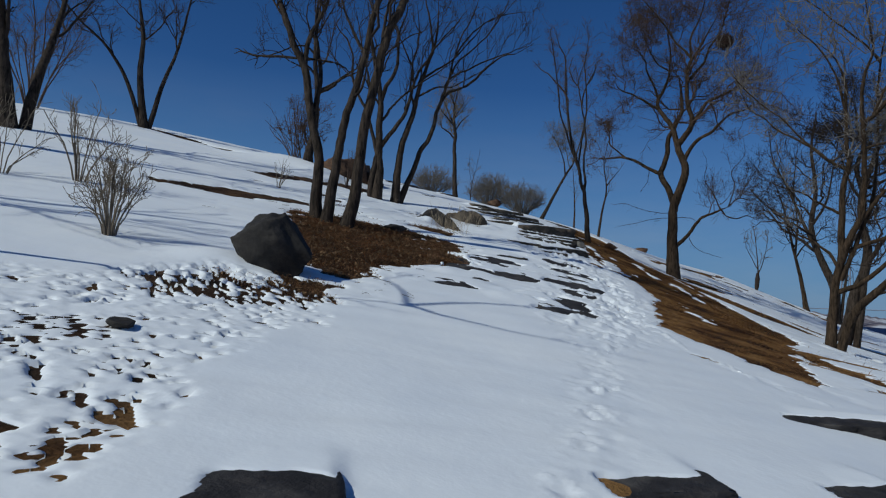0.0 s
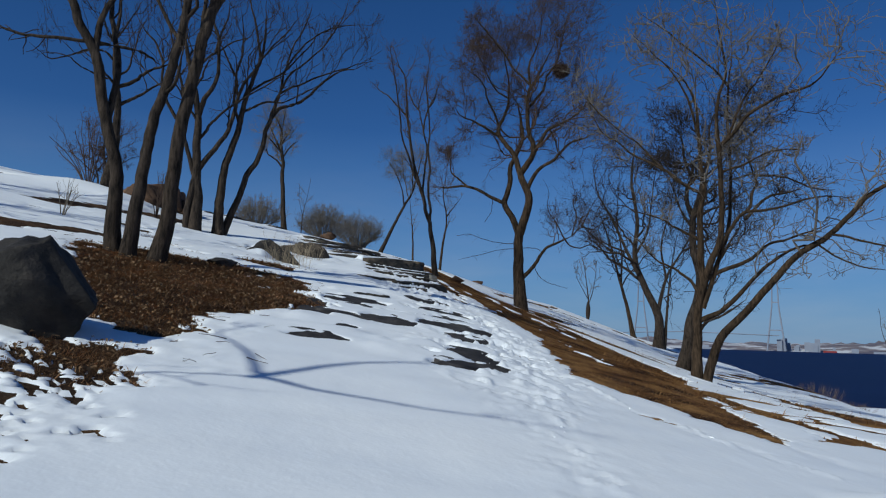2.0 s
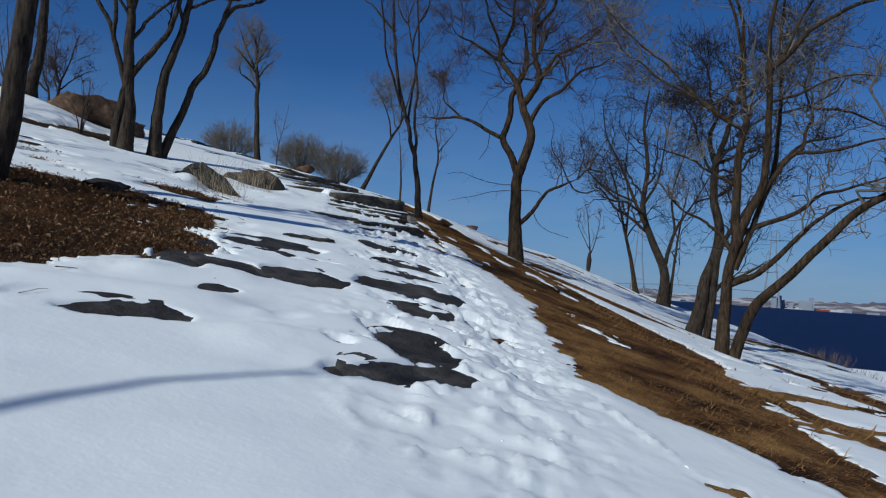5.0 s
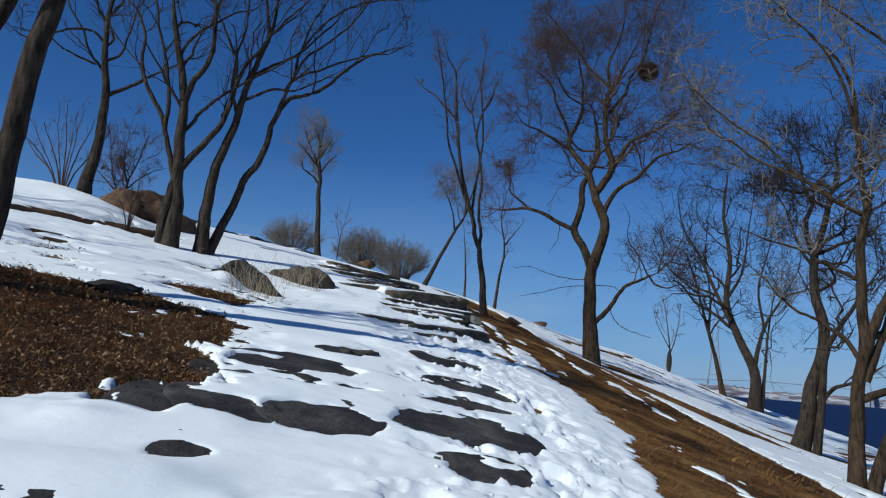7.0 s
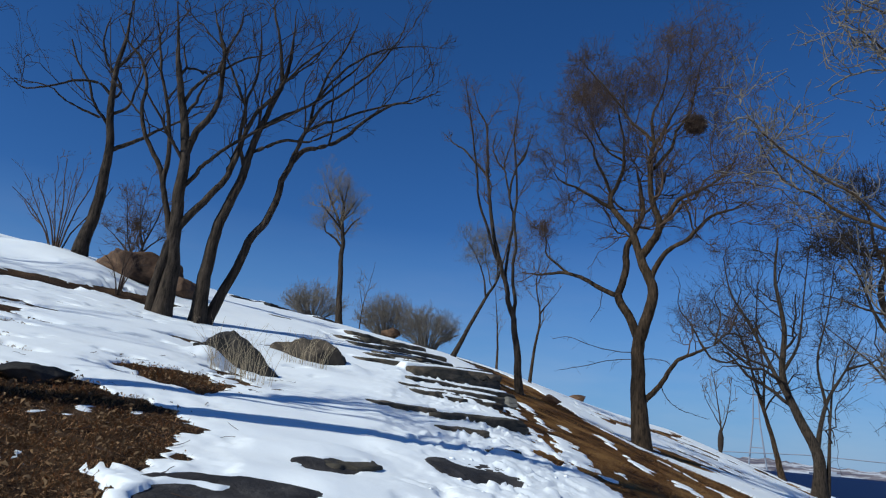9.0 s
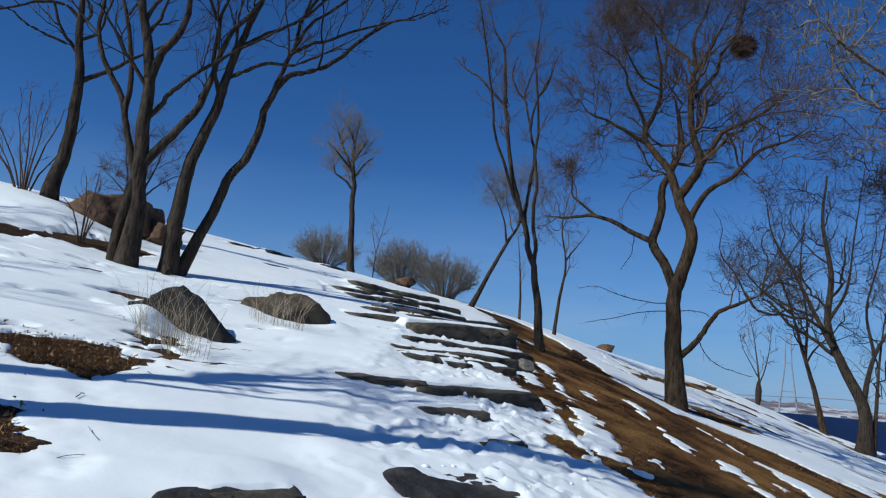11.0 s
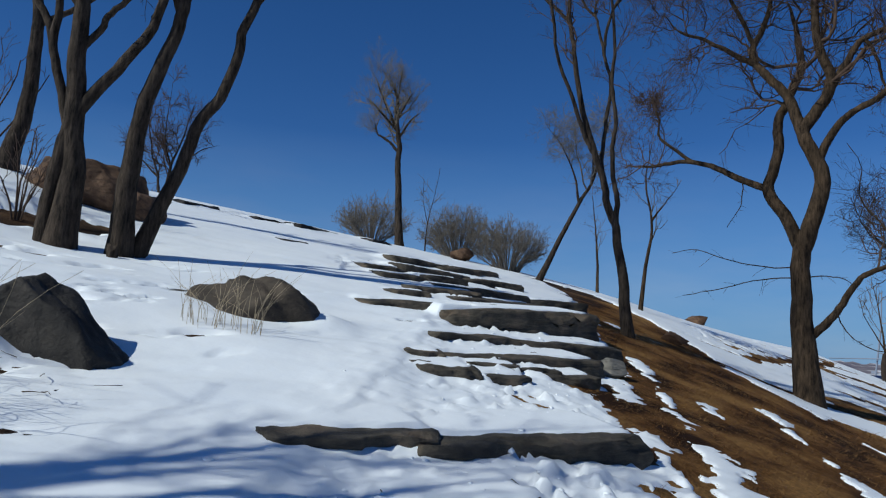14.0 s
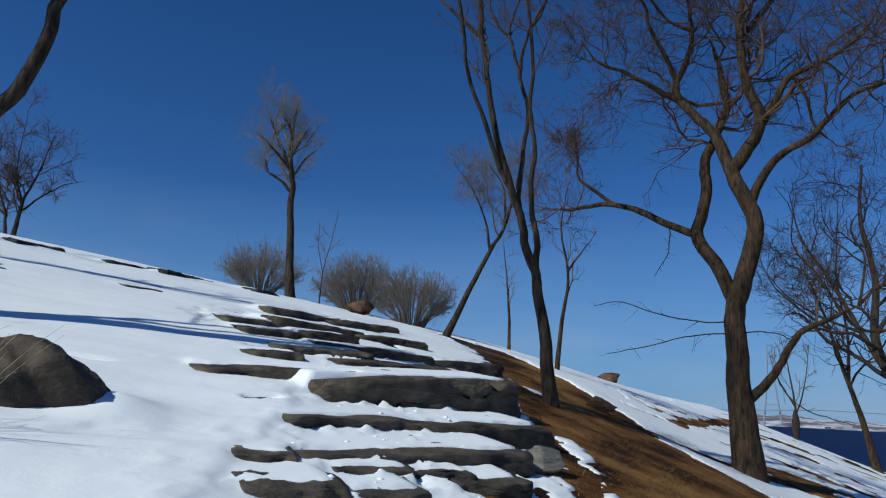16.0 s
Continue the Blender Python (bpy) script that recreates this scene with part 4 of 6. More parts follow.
TREES["M"] = (10.9, 28.0, -22.6, [
    limb(0.272, 0.062, (-0.43, -0.07), (-0.1, 1.18), (0.03, 2.17), (0.32, 3.17), (0.45, 3.98), (0.36, 4.8), (0.16, 5.63), (0.15, 6.7), (0.27, 7.34), (0.57, 8.2), (0.71, 8.85), (0.85, 9.51), (1.37, 9.92), (1.77, 10.12)),
    limb(0.161, 0.041, (0.18, 0.31), (0.35, 1.59), (0.43, 2.77), (0.62, 3.78), (1.01, 4.5), (1.43, 5.21), (1.85, 5.93), (2.47, 6.85)),
    limb(0.091, 0.028, (0.49, 1.75), (0.71, 2.19), (1.14, 2.41), (1.8, 2.78), (2.37, 3.22)),
    limb(0.121, 0.034, (0.22, 7.26), (-0.04, 7.79), (-0.07, 8.45), (0.13, 9.11), (0.17, 9.78), (0.61, 10.43), (0.88, 10.98)),
    limb(0.080, 0.028, (0.37, 7.08), (0.91, 7.43), (1.6, 7.72), (2.4, 8.33)),
    limb(0.080, 0.028, (0.85, 9.47), (0.37, 9.77), (-0.25, 9.47), (-0.86, 9.63), (-1.26, 10.0), (-1.85, 10.21)),
    limb(0.070, 0.020, (0.13, 9.07), (-0.22, 10.04), (-0.29, 10.74), (-0.56, 11.46), (-1.16, 12.24)),
    limb(0.070, 0.020, (0.17, 6.44), (-0.18, 7.14), (-0.44, 7.81), (-0.7, 8.71), (-1.12, 9.46)),
    limb(0.070, 0.020, (1.77, 10.12), (2.38, 10.52), (3.0, 11.13), (3.63, 11.97), (4.11, 12.86)),
    limb(0.080, 0.020, (0.85, 9.51), (1.01, 10.4), (0.98, 11.55), (1.2, 12.74)),
    limb(0.080, 0.028, (2.47, 6.85), (3.27, 7.65), (4.0, 7.83), (4.72, 8.0)),
    limb(0.070, 0.020, (1.37, 9.92), (2.03, 11.0), (2.5, 12.09), (2.76, 12.98)),
])
TREES["R"] = (6.95, 15.75, -21.5, [
    limb(0.148, 0.026, (-0.17, -0.2), (-0.16, 0.86), (-0.11, 1.81), (-0.01, 2.77), (-0.07, 3.74), (-0.03, 4.71), (0.09, 5.52), (-0.01, 6.02), (-0.03, 7.01), (-0.14, 8.02), (-0.49, 8.9), (-1.0, 9.46)),
    limb(0.142, 0.030, (0.01, -0.2), (0.22, 0.71), (0.45, 1.27), (1.06, 1.97), (1.81, 2.83), (2.39, 3.44), (3.11, 3.89), (3.68, 4.41), (4.11, 4.86), (4.79, 5.21), (5.34, 5.48), (5.87, 5.75)),
    limb(0.085, 0.022, (-0.09, 1.62), (0.46, 1.97), (1.07, 2.6), (1.6, 3.22), (2.26, 3.74), (2.83, 3.98), (3.34, 4.08)),
    limb(0.070, 0.017, (0.01, 2.74), (0.63, 3.16), (1.38, 3.46), (1.83, 3.83), (2.41, 3.99), (3.12, 4.2), (3.69, 4.57)),
    limb(0.106, 0.022, (-0.03, 2.48), (0.15, 3.09), (0.42, 3.72), (0.57, 4.2), (0.59, 4.85), (0.57, 5.66), (0.54, 6.44), (0.77, 6.71), (1.15, 7.09), (1.53, 7.39), (2.21, 7.66), (2.93, 7.83), (3.38, 8.35), (3.56, 8.69)),
    limb(0.063, 0.017, (0.43, 3.76), (0.73, 4.2), (1.03, 4.67), (1.34, 4.98), (1.45, 5.45), (1.58, 5.77), (1.46, 6.09), (1.37, 6.58), (1.48, 7.1)),
    limb(0.049, 0.013, (0.06, 5.36), (-0.4, 5.71), (-0.87, 6.15), (-1.43, 6.52), (-2.0, 6.9), (-2.49, 7.36), (-3.0, 7.78), (-3.42, 8.66), (-3.59, 9.24)),
    limb(0.036, 0.013, (0.59, 5.95), (1.13, 6.03), (1.59, 6.25), (2.03, 6.3), (2.69, 6.16)),
    limb(0.036, 0.013, (1.49, 5.9), (2.31, 5.72), (2.87, 5.38), (3.46, 5.26)),
    limb(0.042, 0.013, (1.2, 4.73), (2.0, 4.87), (2.65, 5.08), (3.29, 5.2), (3.87, 5.17)),
    limb(0.063, 0.017, (0.54, 6.39), (0.46, 7.14), (0.53, 7.8), (0.72, 8.44), (0.58, 9.29), (0.45, 10.41)),
    limb(0.042, 0.013, (-0.02, 7.09), (-0.22, 7.86), (-0.37, 8.38), (-0.76, 9.09), (-1.24, 9.57), (-1.68, 10.05)),
    limb(0.036, 0.013, (3.2, 3.95), (3.8, 3.8), (4.34, 3.63), (5.0, 3.46), (5.65, 3.42)),
    limb(0.028, 0.014, (2.85, 3.7), (3.38, 3.35), (3.92, 3.09), (4.48, 3.01)),
    limb(0.036, 0.013, (0.72, 6.69), (1.11, 7.75), (1.51, 8.37), (1.94, 9.15), (2.14, 9.82)),
    limb(0.042, 0.013, (4.79, 5.21), (5.09, 6.03), (5.33, 6.93), (5.34, 7.39), (5.09, 8.03), (4.83, 8.72)),
    limb(0.053, 0.013, (-0.04, 2.38, 0.0), (-0.28, 2.79, 0.02), (-0.52, 3.01, 0.04), (-0.82, 3.24, 0.07), (-1.13, 3.41, 0.1), (-1.44, 3.65, 0.12), (-1.98, 4.2, 0.17), (-2.57, 4.74, 0.22)),
    limb(0.048, 0.013, (-0.04, 4.05, 0.0), (-0.43, 4.27, 0.04), (-0.74, 4.46, 0.06), (-1.16, 4.72, 0.1), (-1.83, 4.93, 0.16), (-2.52, 5.25, 0.22)),
    limb(0.037, 0.015, (-0.09, 5.92, 0.01), (-0.45, 5.71, 0.04), (-1.08, 6.26, 0.09), (-1.74, 6.98, 0.15), (-2.44, 7.6, 0.21), (-3.06, 8.24, 0.26), (-3.51, 8.88, 0.3), (-3.81, 9.45, 0.33)),
    limb(0.037, 0.015, (0.81, 8.58, -0.07), (0.54, 9.0, -0.05), (0.13, 9.44, -0.01), (-0.51, 10.05, 0.04), (-0.96, 10.51, 0.08), (-1.43, 10.98, 0.12), (-1.81, 11.4, 0.16)),
    limb(0.075, 0.020, (0.01, 2.04, -0.0), (0.27, 2.8, -0.02), (0.53, 3.68, -0.05), (0.7, 4.46, -0.06), (0.74, 5.26, -0.06), (0.78, 6.09, -0.07), (0.75, 7.32, -0.06), (0.79, 8.59, -0.07), (0.92, 9.48, -0.08), (0.89, 10.72, -0.08)),
])
TREES["L"] = (14.8, 45.5, -19.4, [
    limb(0.435, None, (0.04, -0.01), (0.09, 2.1), (-0.77, 4.15), (-1.47, 6.25), (-1.33, 9.12), (-1.71, 12.04), (-1.5, 14.6)),
    limb(0.217, None, (0.09, 2.1), (0.57, 4.88), (1.72, 7.0), (2.71, 9.11)),
    limb(0.217, None, (-0.77, 4.15), (-1.99, 6.6), (-3.07, 9.12), (-4.18, 11.34), (-4.6, 13.6)),
    limb(0.15, None, (-1.47, 6.25), (-0.6, 8.2), (-0.2, 10.8), (0.4, 15.0)),
    limb(0.13, None, (0.57, 4.88), (0.3, 7.4), (1.0, 10.4), (1.6, 14.2)),
    limb(0.11, None, (-1.99, 6.6), (-3.6, 7.4), (-5.0, 8.4), (-6.0, 9.8)),
    limb(0.11, None, (1.72, 7.0), (3.2, 7.6), (4.4, 8.8)),
    limb(0.181, None, (0.43, 0.25), (0.68, 2.81), (0.9, 5.59), (1.39, 8.4)),
])
TREES["L2"] = (13.8, 47.6, -17.4, [
    limb(0.225, None, (-0.1, 0.49), (-0.54, 1.98), (-1.11, 4.15), (-1.88, 7.11), (-2.65, 9.37)),
    limb(0.12, None, (-1.11, 4.15), (-0.9, 6.2), (-1.2, 8.8), (-0.9, 12.6)),
    limb(0.1, None, (-1.6, 6.1), (-2.9, 7.4), (-4.0, 8.6), (-4.6, 10.2)),
])
TREES["A1"] = (-6.5, 7.85, 24.1, [
    limb(0.122, 0.054, (-0.02, 0.15), (-0.06, 0.98), (-0.14, 1.63), (-0.33, 2.29), (-0.53, 3.11), (-0.7, 3.61), (-0.99, 4.15), (-1.21, 4.66), (-1.41, 5.12), (-1.68, 5.83), (-1.94, 6.62)),
    limb(0.068, 0.034, (-0.24, 2.12), (-0.25, 2.73), (-0.26, 3.42), (-0.34, 3.96), (-0.44, 4.64), (-0.45, 5.33), (-0.38, 6.18)),
    limb(0.068, 0.034, (-0.59, 3.51), (-0.57, 4.07), (-0.45, 4.71), (-0.28, 5.29), (-0.11, 6.08)),
    limb(0.041, 0.02, (-0.23, 3.01), (0.13, 3.22), (0.4, 3.49), (0.79, 3.69)),
    limb(0.034, 0.02, (-0.77, 3.78), (-1.5, 3.71), (-1.86, 3.71), (-2.22, 3.84)),
    limb(0.034, 0.02, (-0.69, 3.75), (0.08, 3.82), (0.52, 3.67)),
])
TREES["A2"] = (-6.07, 7.6, 23.1, [
    limb(0.112, 0.059, (-0.05, 0.19), (0.02, 0.95), (0.09, 1.62), (0.14, 2.3), (0.2, 2.71), (0.37, 3.4), (0.49, 4.1), (0.57, 4.79), (0.7, 5.36), (0.8, 6.2), (0.86, 7.19)),
    limb(0.046, 0.026, (0.17, 2.5), (0.35, 2.86), (0.56, 3.15), (0.65, 3.71)),
    limb(0.04, 0.02, (0.48, 4.03), (0.15, 4.6), (-0.07, 5.25), (-0.25, 5.91)),
])
TREES["A3"] = (-5.74, 7.74, 21.9, [
    limb(0.132, 0.086, (-0.01, 0.09), (0.2, 0.78), (0.27, 1.58), (0.31, 2.39), (0.36, 2.94), (0.47, 3.77), (0.58, 4.33), (0.74, 4.9), (0.93, 5.47), (1.11, 6.33), (1.23, 7.47)),
    limb(0.046, 0.026, (0.5, 3.98), (0.54, 4.6), (0.64, 5.3), (0.73, 6.0)),
    limb(0.046, 0.02, (0.73, 4.83), (1.13, 5.64), (1.5, 6.53)),
])
TREES["Q2"] = (-20.4, 19.6, 37.4, [
    limb(0.218, None, (0.03, -0.07), (-0.36, 2.18), (-0.4, 3.98), (-0.66, 5.48), (-0.96, 7.49)),
    limb(0.191, None, (0.12, 0.02), (0.5, 1.82), (0.95, 3.48), (1.34, 5.95), (1.52, 8.14)),
    limb(0.164, None, (-0.13, 0.37), (-0.93, 2.07), (-1.85, 3.41), (-3.06, 4.41), (-4.02, 5.43)),
])
TREES["Q1"] = (-17.2, 9.8, 45.3, [
    limb(0.336, None, (-0.32, -0.09), (-0.55, 1.62), (-0.74, 2.95), (-1.06, 4.76), (-1.41, 6.2)),
    limb(0.277, None, (0.08, -0.08), (0.22, 1.27), (0.53, 2.75), (0.8, 4.07), (0.9, 5.55), (1.21, 7.31)),
    limb(0.138, None, (-0.71, 2.61), (-1.28, 3.32), (-1.79, 4.36)),
])
DENSE = [(9, 2.0, 50, 0.25), (8, 1.05, 54, 0.22), (6, 0.52, 52, 0.2), (4, 0.3, 46, 0.2)]
FAR = [(9, 2.7, 50, 0.35), (6, 1.5, 50, 0.3), (4, 0.8, 50, 0.25), (2, 0.45, 48, 0.2)]
FULLER = [(9, 1.8, 56, 0.3), (7, 1.0, 58, 0.3), (5, 0.5, 58, 0.3), (2, 0.3, 55, 0.3)]
KNOTTY = [(8, 1.5, 56, 0.3), (6, 0.85, 58, 0.3), (4, 0.42, 58, 0.3), (1, 0.25, 50, 0.3)]
MID = [(6, 1.9, 36, 0.45), (5, 1.1, 40, 0.35), (4, 0.55, 42, 0.25), (2, 0.3, 42, 0.2)]
SPARE = [(4, 1.7, 36, 0.45), (4, 1.0, 40, 0.35), (3, 0.5, 42, 0.25), (2, 0.28, 42, 0.2)]
BARER = [(5, 1.8, 36, 0.5), (5, 0.9, 38, 0.35), (4, 0.45, 40, 0.25)]
THIN = [(6, 0.8, 35, 0.6), (4, 0.45, 40, 0.3), (3, 0.25, 40, 0.2)]
PLUME = [(8, 1.15, 42, 0.35), (6, 0.6, 42, 0.3), (4, 0.32, 42, 0.2), (3, 0.2, 40, 0.2)]
WISP = [(11, 1.15, 60, 0.15), (7, 0.65, 55, 0.1), (5, 0.38, 50, 0.1), (3, 0.2, 50, 0)]
dark = dict(twig=DARK_TWIG, bark=DARK_BARK)
tree("tree", TREES["B1"], 11, "thick dark-barked bare tree with forking trunk on the snowy slope", SPARE, swing=0.25, first=0.45, stout=1.0, **dark)
tree("tree", TREES["B2"], 12, "slender leaning bare tree beside a thicker one", SPARE, swing=0.25, first=0.5, stout=1.0, **dark)
tree("tree", TREES["B3"], 13, "bare tree leaning far over the snow", SPARE, swing=0.25, first=0.5, stout=1.0, **dark)
tree("tree", TREES["C"], 14, "bare tree leaning beside a shrub on the upper slope", SPARE, swing=0.25, first=0.45, stout=1.0, **dark)
tree("tree", TREES["E"], 15, "lone topped tree with a pale brushy crown on the crest", PLUME, PALE_TWIG, first=0.5, stout=0.55, bark=DARK_BARK)
tree("tree", TREES["G"], 16, "slanting thin tree on the crest of the slope", WISP, GREY_TWIG, first=0.5, stout=0.7, bark=DARK_BARK)
tree("sapling", TREES["H"], 17, "thin straight sapling near the crest", THIN, GREY_TWIG, stout=0.6)
tree("tree", TREES["I"], 18, "slim tree with several upright stems beside the path", [(7, 0.8, 32, 0.5), (5, 0.5, 38, 0.4), (4, 0.3, 38, 0.2), (3, 0.2, 40, 0.2)], first=0.55, stout=0.6, bark=DARK_BARK)
tree("sapling", TREES["J"], 19, "thin forked sapling behind the slim tree", THIN, GREY_TWIG, stout=0.6)
tree("tree", TREES["K"], 20, "large spreading bare tree with a dense crown and low limbs", DENSE, swing=0.8, first=0.5, stout=1.0, kink=1.7)
tree("tree", TREES["M"], 21, "dark bare tree with crossing limbs above the shore", FULLER, swing=0.8, first=0.42, stout=1.5, kink=2.1, twig=DARK_TWIG, bark=DARK_BARK)
tree("tree", TREES["R"], 22, "many-limbed bare tree with a long slanting limb", KNOTTY, GREY_TWIG, swing=0.7, first=0.46, stout=1.6, kink=2.2)
tree("tree", TREES["L"], 23, "forked bare tree on the far slope", FAR, DARK_TWIG, bark=DARK_BARK, first=0.36, stout=1.5, kink=1.7)
tree("tree", TREES["L2"], 24, "thin bare tree on the far slope", FAR, DARK_TWIG, first=0.4, stout=1.5, kink=1.5)
tree("tree", TREES["A1"], 25, "tall bare tree rising from the brown bank", BARER, first=0.6, stout=1.2, **dark)
tree("tree", TREES["A2"], 26, "tall thin bare tree in a row of three on the bank", BARER, first=0.6, stout=1.2, **dark)
tree("tree", TREES["A3"], 27, "tall bare tree at the edge of the brown bank", BARER, first=0.6, stout=1.2, **dark)
tree("tree", TREES["Q2"], 28, "bare tree with three stems on the skyline", MID, stout=1.3, **dark)
tree("tree", TREES["Q1"], 29, "thick double-trunked bare tree high on the slope", MID, stout=1.3, **dark)
# two unseen trees, added out of view to cast shadow streaks on the slope
tree("tree", (-15.8, 5.4, 40, [limb(0.2, None, (0, -0.2), (0.2, 2.0), (0.1, 4.0), (0.4, 6.5), (0.3, 9.0)), limb(0.12, None, (0.1, 1.2), (0.9, 3.0), (1.3, 5.0), (2.0, 7.5)), limb(0.12, None, (0.0, 0.8), (-0.9, 2.8), (-1.6, 5.2), (-2.0, 7.8)),
                               limb(0.07, None, (0.2, 3.0), (1.6, 4.6), (2.6, 5.6)), limb(0.07, None, (-0.9, 2.8), (-2.2, 3.8), (-3.4, 5.0))]), 35,
     "bare tree with several stems whose shadow streaks the slope", BARER, first=0.5, **dark)
tree("tree", (-13.6, -3.6, 30, [limb(0.18, None, (0, -0.2), (0.2, 2.0), (0.0, 4.0), (0.3, 6.5), (0.2, 8.5)), limb(0.11, None, (0.1, 1.4), (0.9, 3.0), (1.5, 5.0), (2.2, 7.2)), limb(0.1, None, (0.1, 1.9), (-0.9, 3.4), (-1.6, 5.2), (-2.2, 7.0)),
                                limb(0.06, None, (0.9, 3.0), (2.2, 4.4), (3.2, 5.2))]), 36,
     "tall bare tree whose thin shadows lie on the snow", BARER, first=0.45, **dark)
# the tree whose forked shadow lies across the snow at the foot of the way
tree("tree", (-8.6, -3.1, 0, [limb(0.085, None, (0, -0.2, 0), (0.6, 1.7, -0.2), (1.2, 3.3, -0.4), (1.8, 4.8, -0.6)), limb(0.06, None, (1.8, 4.7, -0.6), (1.5, 5.8, -0.3), (1.3, 7.0, -0.3), (1.4, 8.2, 0.1)),
                              limb(0.055, None, (1.8, 4.8, -0.6), (1.7, 5.6, -1.5), (1.7, 6.7, -2.5), (2.0, 7.5, -3.2)), limb(0.05, None, (1.8, 4.8, -0.6), (1.2, 5.2, 0.0), (0.6, 5.5, 0.6), (0.3, 6.2, 0.9))]), 30,
     "bare forked tree whose shadow crosses the snow", [(3, 1.2, 40, 0.4), (2, 0.5, 40, 0.3)], first=0.6)


def shrub(name, x, y, tall, wide, stems, seed, label, twig, levels, spreading=0.12, dome=False, fine=1.0):
    """A shrub: many stems fanning from the ground, with their twigs."""
    rng = np.random.default_rng(seed)
    z = float(hill(x, y))
    ang, lean = rng.random(stems) * 2 * np.pi, np.sqrt(rng.random(stems))
    t = np.linspace(0, 1, 7)[None, :, None]
    d = np.stack([np.cos(ang) * lean * wide, np.sin(ang) * lean * wide, np.full(stems, tall) * (1 - 0.5 * lean**2)], 1)
    if dome:
        d = np.stack([np.cos(ang) * np.sin(1.35 * lean) * wide, np.sin(ang) * np.sin(1.35 * lean) * wide, np.cos(1.2 * lean) * tall], 1)
    d[:, :2] *= 1 - spreading
    foot = np.stack([np.cos(ang), np.sin(ang), 0 * ang], 1) * spreading * wide * lean[:, None]
    line = foot[:, None] + d[:, None] * np.concatenate([t, t, t**0.85], 2) + np.cumsum(rng.normal(size=(stems, 7, 3)) * 0.02 * tall, 1) * t
    line[:, 0, 2] = -0.1
    rad = fine * (0.006 + 0.006 * tall) * np.linspace(1, 0.4, 7)[None] * (0.7 + 0.6 * rng.random((stems, 1)))
    thing = new(name)
    thing.location = (x, y, z)
    tagged(thing, label, "shrub")
    v, f = tubes(line, rad, 5)
    part("trunk", mesh_from("trunk", v, f, twig), thing)["kind"] = "stuff"
    chunks, parent, radii = [], line, rad
    for per, length, spread, lift in levels:
        parent, radii = sprout(rng, parent, radii, per, length, spread, lift, 0.3, 3 if chunks else 5)
        chunks.append(tubes(parent, radii, 3))
    v, f = joined(chunks)
    part("crown", mesh_from("crown", v, f, twig), thing)["kind"] = "stuff"
    return thing


FULL = [(7, 0.4, 38, 0.3), (5, 0.24, 42, 0.2)]
shrub("shrub", -6.35, 0.7, 1.15, 0.5, 20, 41, "leafless pale shrub standing in snow", PALE_TWIG, [(6, 0.35, 40, 0.4), (4, 0.18, 40, 0.2)])
shrub("shrub", -10.2, 4.4, 1.9, 0.8, 9, 42, "sparse leafless shrub on the snowy slope", PALE_TWIG, [(5, 0.4, 35, 0.4), (3, 0.2, 40, 0.2)])
shrub("shrub", -10.9, 3.2, 1.6, 0.9, 10, 43, "leafless shrub high on the snowy slope", PALE_TWIG, [(5, 0.4, 35, 0.4), (3, 0.2, 40, 0.2)])
shrub("shrub", -9.4, 11.4, 1.0, 0.35, 7, 44, "small pale shrub in thin snow", PALE_TWIG, [(4, 0.25, 40, 0.3)])
shrub("shrub", -11.3, 36.2, 1.6, 1.6, 110, 45, "rounded leafless shrub on the crest", GREY_TWIG, FULL, 0.3, True)
shrub("shrub", -7.3, 34.9, 1.75, 1.5, 110, 46, "rounded leafless shrub behind the steps", GREY_TWIG, FULL, 0.3, True)
shrub("shrub", -5.3, 34.4, 1.65, 1.5, 110, 47, "rounded leafless shrub at the crest's edge", GREY_TWIG, FULL, 0.3, True)
tree("small_tree", (-19.0, 33.0, 32, [
    limb(0.12, None, (0.05, -0.15), (0.1, 0.6), (0.15, 1.3), (0.4, 2.2), (0.7, 3.8)),
    limb(0.1, None, (-0.1, -0.15), (-0.25, 0.8), (-0.55, 1.7), (-0.9, 3.4)),
    limb(0.06, None, (0.12, 0.9), (0.8, 1.6), (1.4, 2.1), (2.0, 2.3)),
    limb(0.06, None, (-0.25, 0.8), (-1.0, 1.5), (-1.7, 2.1)),
    limb(0.06, None, (0.15, 1.3), (-0.1, 2.4), (0.0, 4.4)),
]), 48, "small round-headed leafless tree on the skyline", [(11, 1.25, 48, 0.3), (9, 0.7, 48, 0.2), (5, 0.38, 45, 0.1)], TWIG, bark=DARK_BARK, first=0.28, stout=1.1)
shrub("shrub", -13.25, 20.1, 2.3, 1.5, 12, 49, "sparse leafless shrub at a tree's foot", TWIG, [(4, 0.5, 35, 0.4), (3, 0.25, 40, 0.3)])


shrub("small_tree", -24.0, 17.0, 5.0, 2.6, 14, 50, "leafless many-stemmed small tree on the skyline", TWIG, [(7, 1.2, 40, 0.4), (5, 0.6, 40, 0.3), (4, 0.3, 40, 0.2)])
shrub("shrub", -10.0, 18.2, 1.6, 0.5, 8, 51, "thin leafless shrub beside a brown boulder", TWIG, [(4, 0.35, 35, 0.4), (3, 0.2, 40, 0.2)])
for x, y, k in ((26.2, 46.6, 52), (28.8, 47.4, 53), (31.5, 48.6, 56), (33.6, 47.2, 54), (36.0, 50.2, 57), (38.2, 49.2, 55), (41.0, 51.5, 58)):
    shrub("reeds", x, y, 1.1, 2.2, 150, k, "brown dry reeds at the edge of the shore", STRAW_REED, [(1, 0.3, 20, 0.5)], 0.8, False, 0.5)
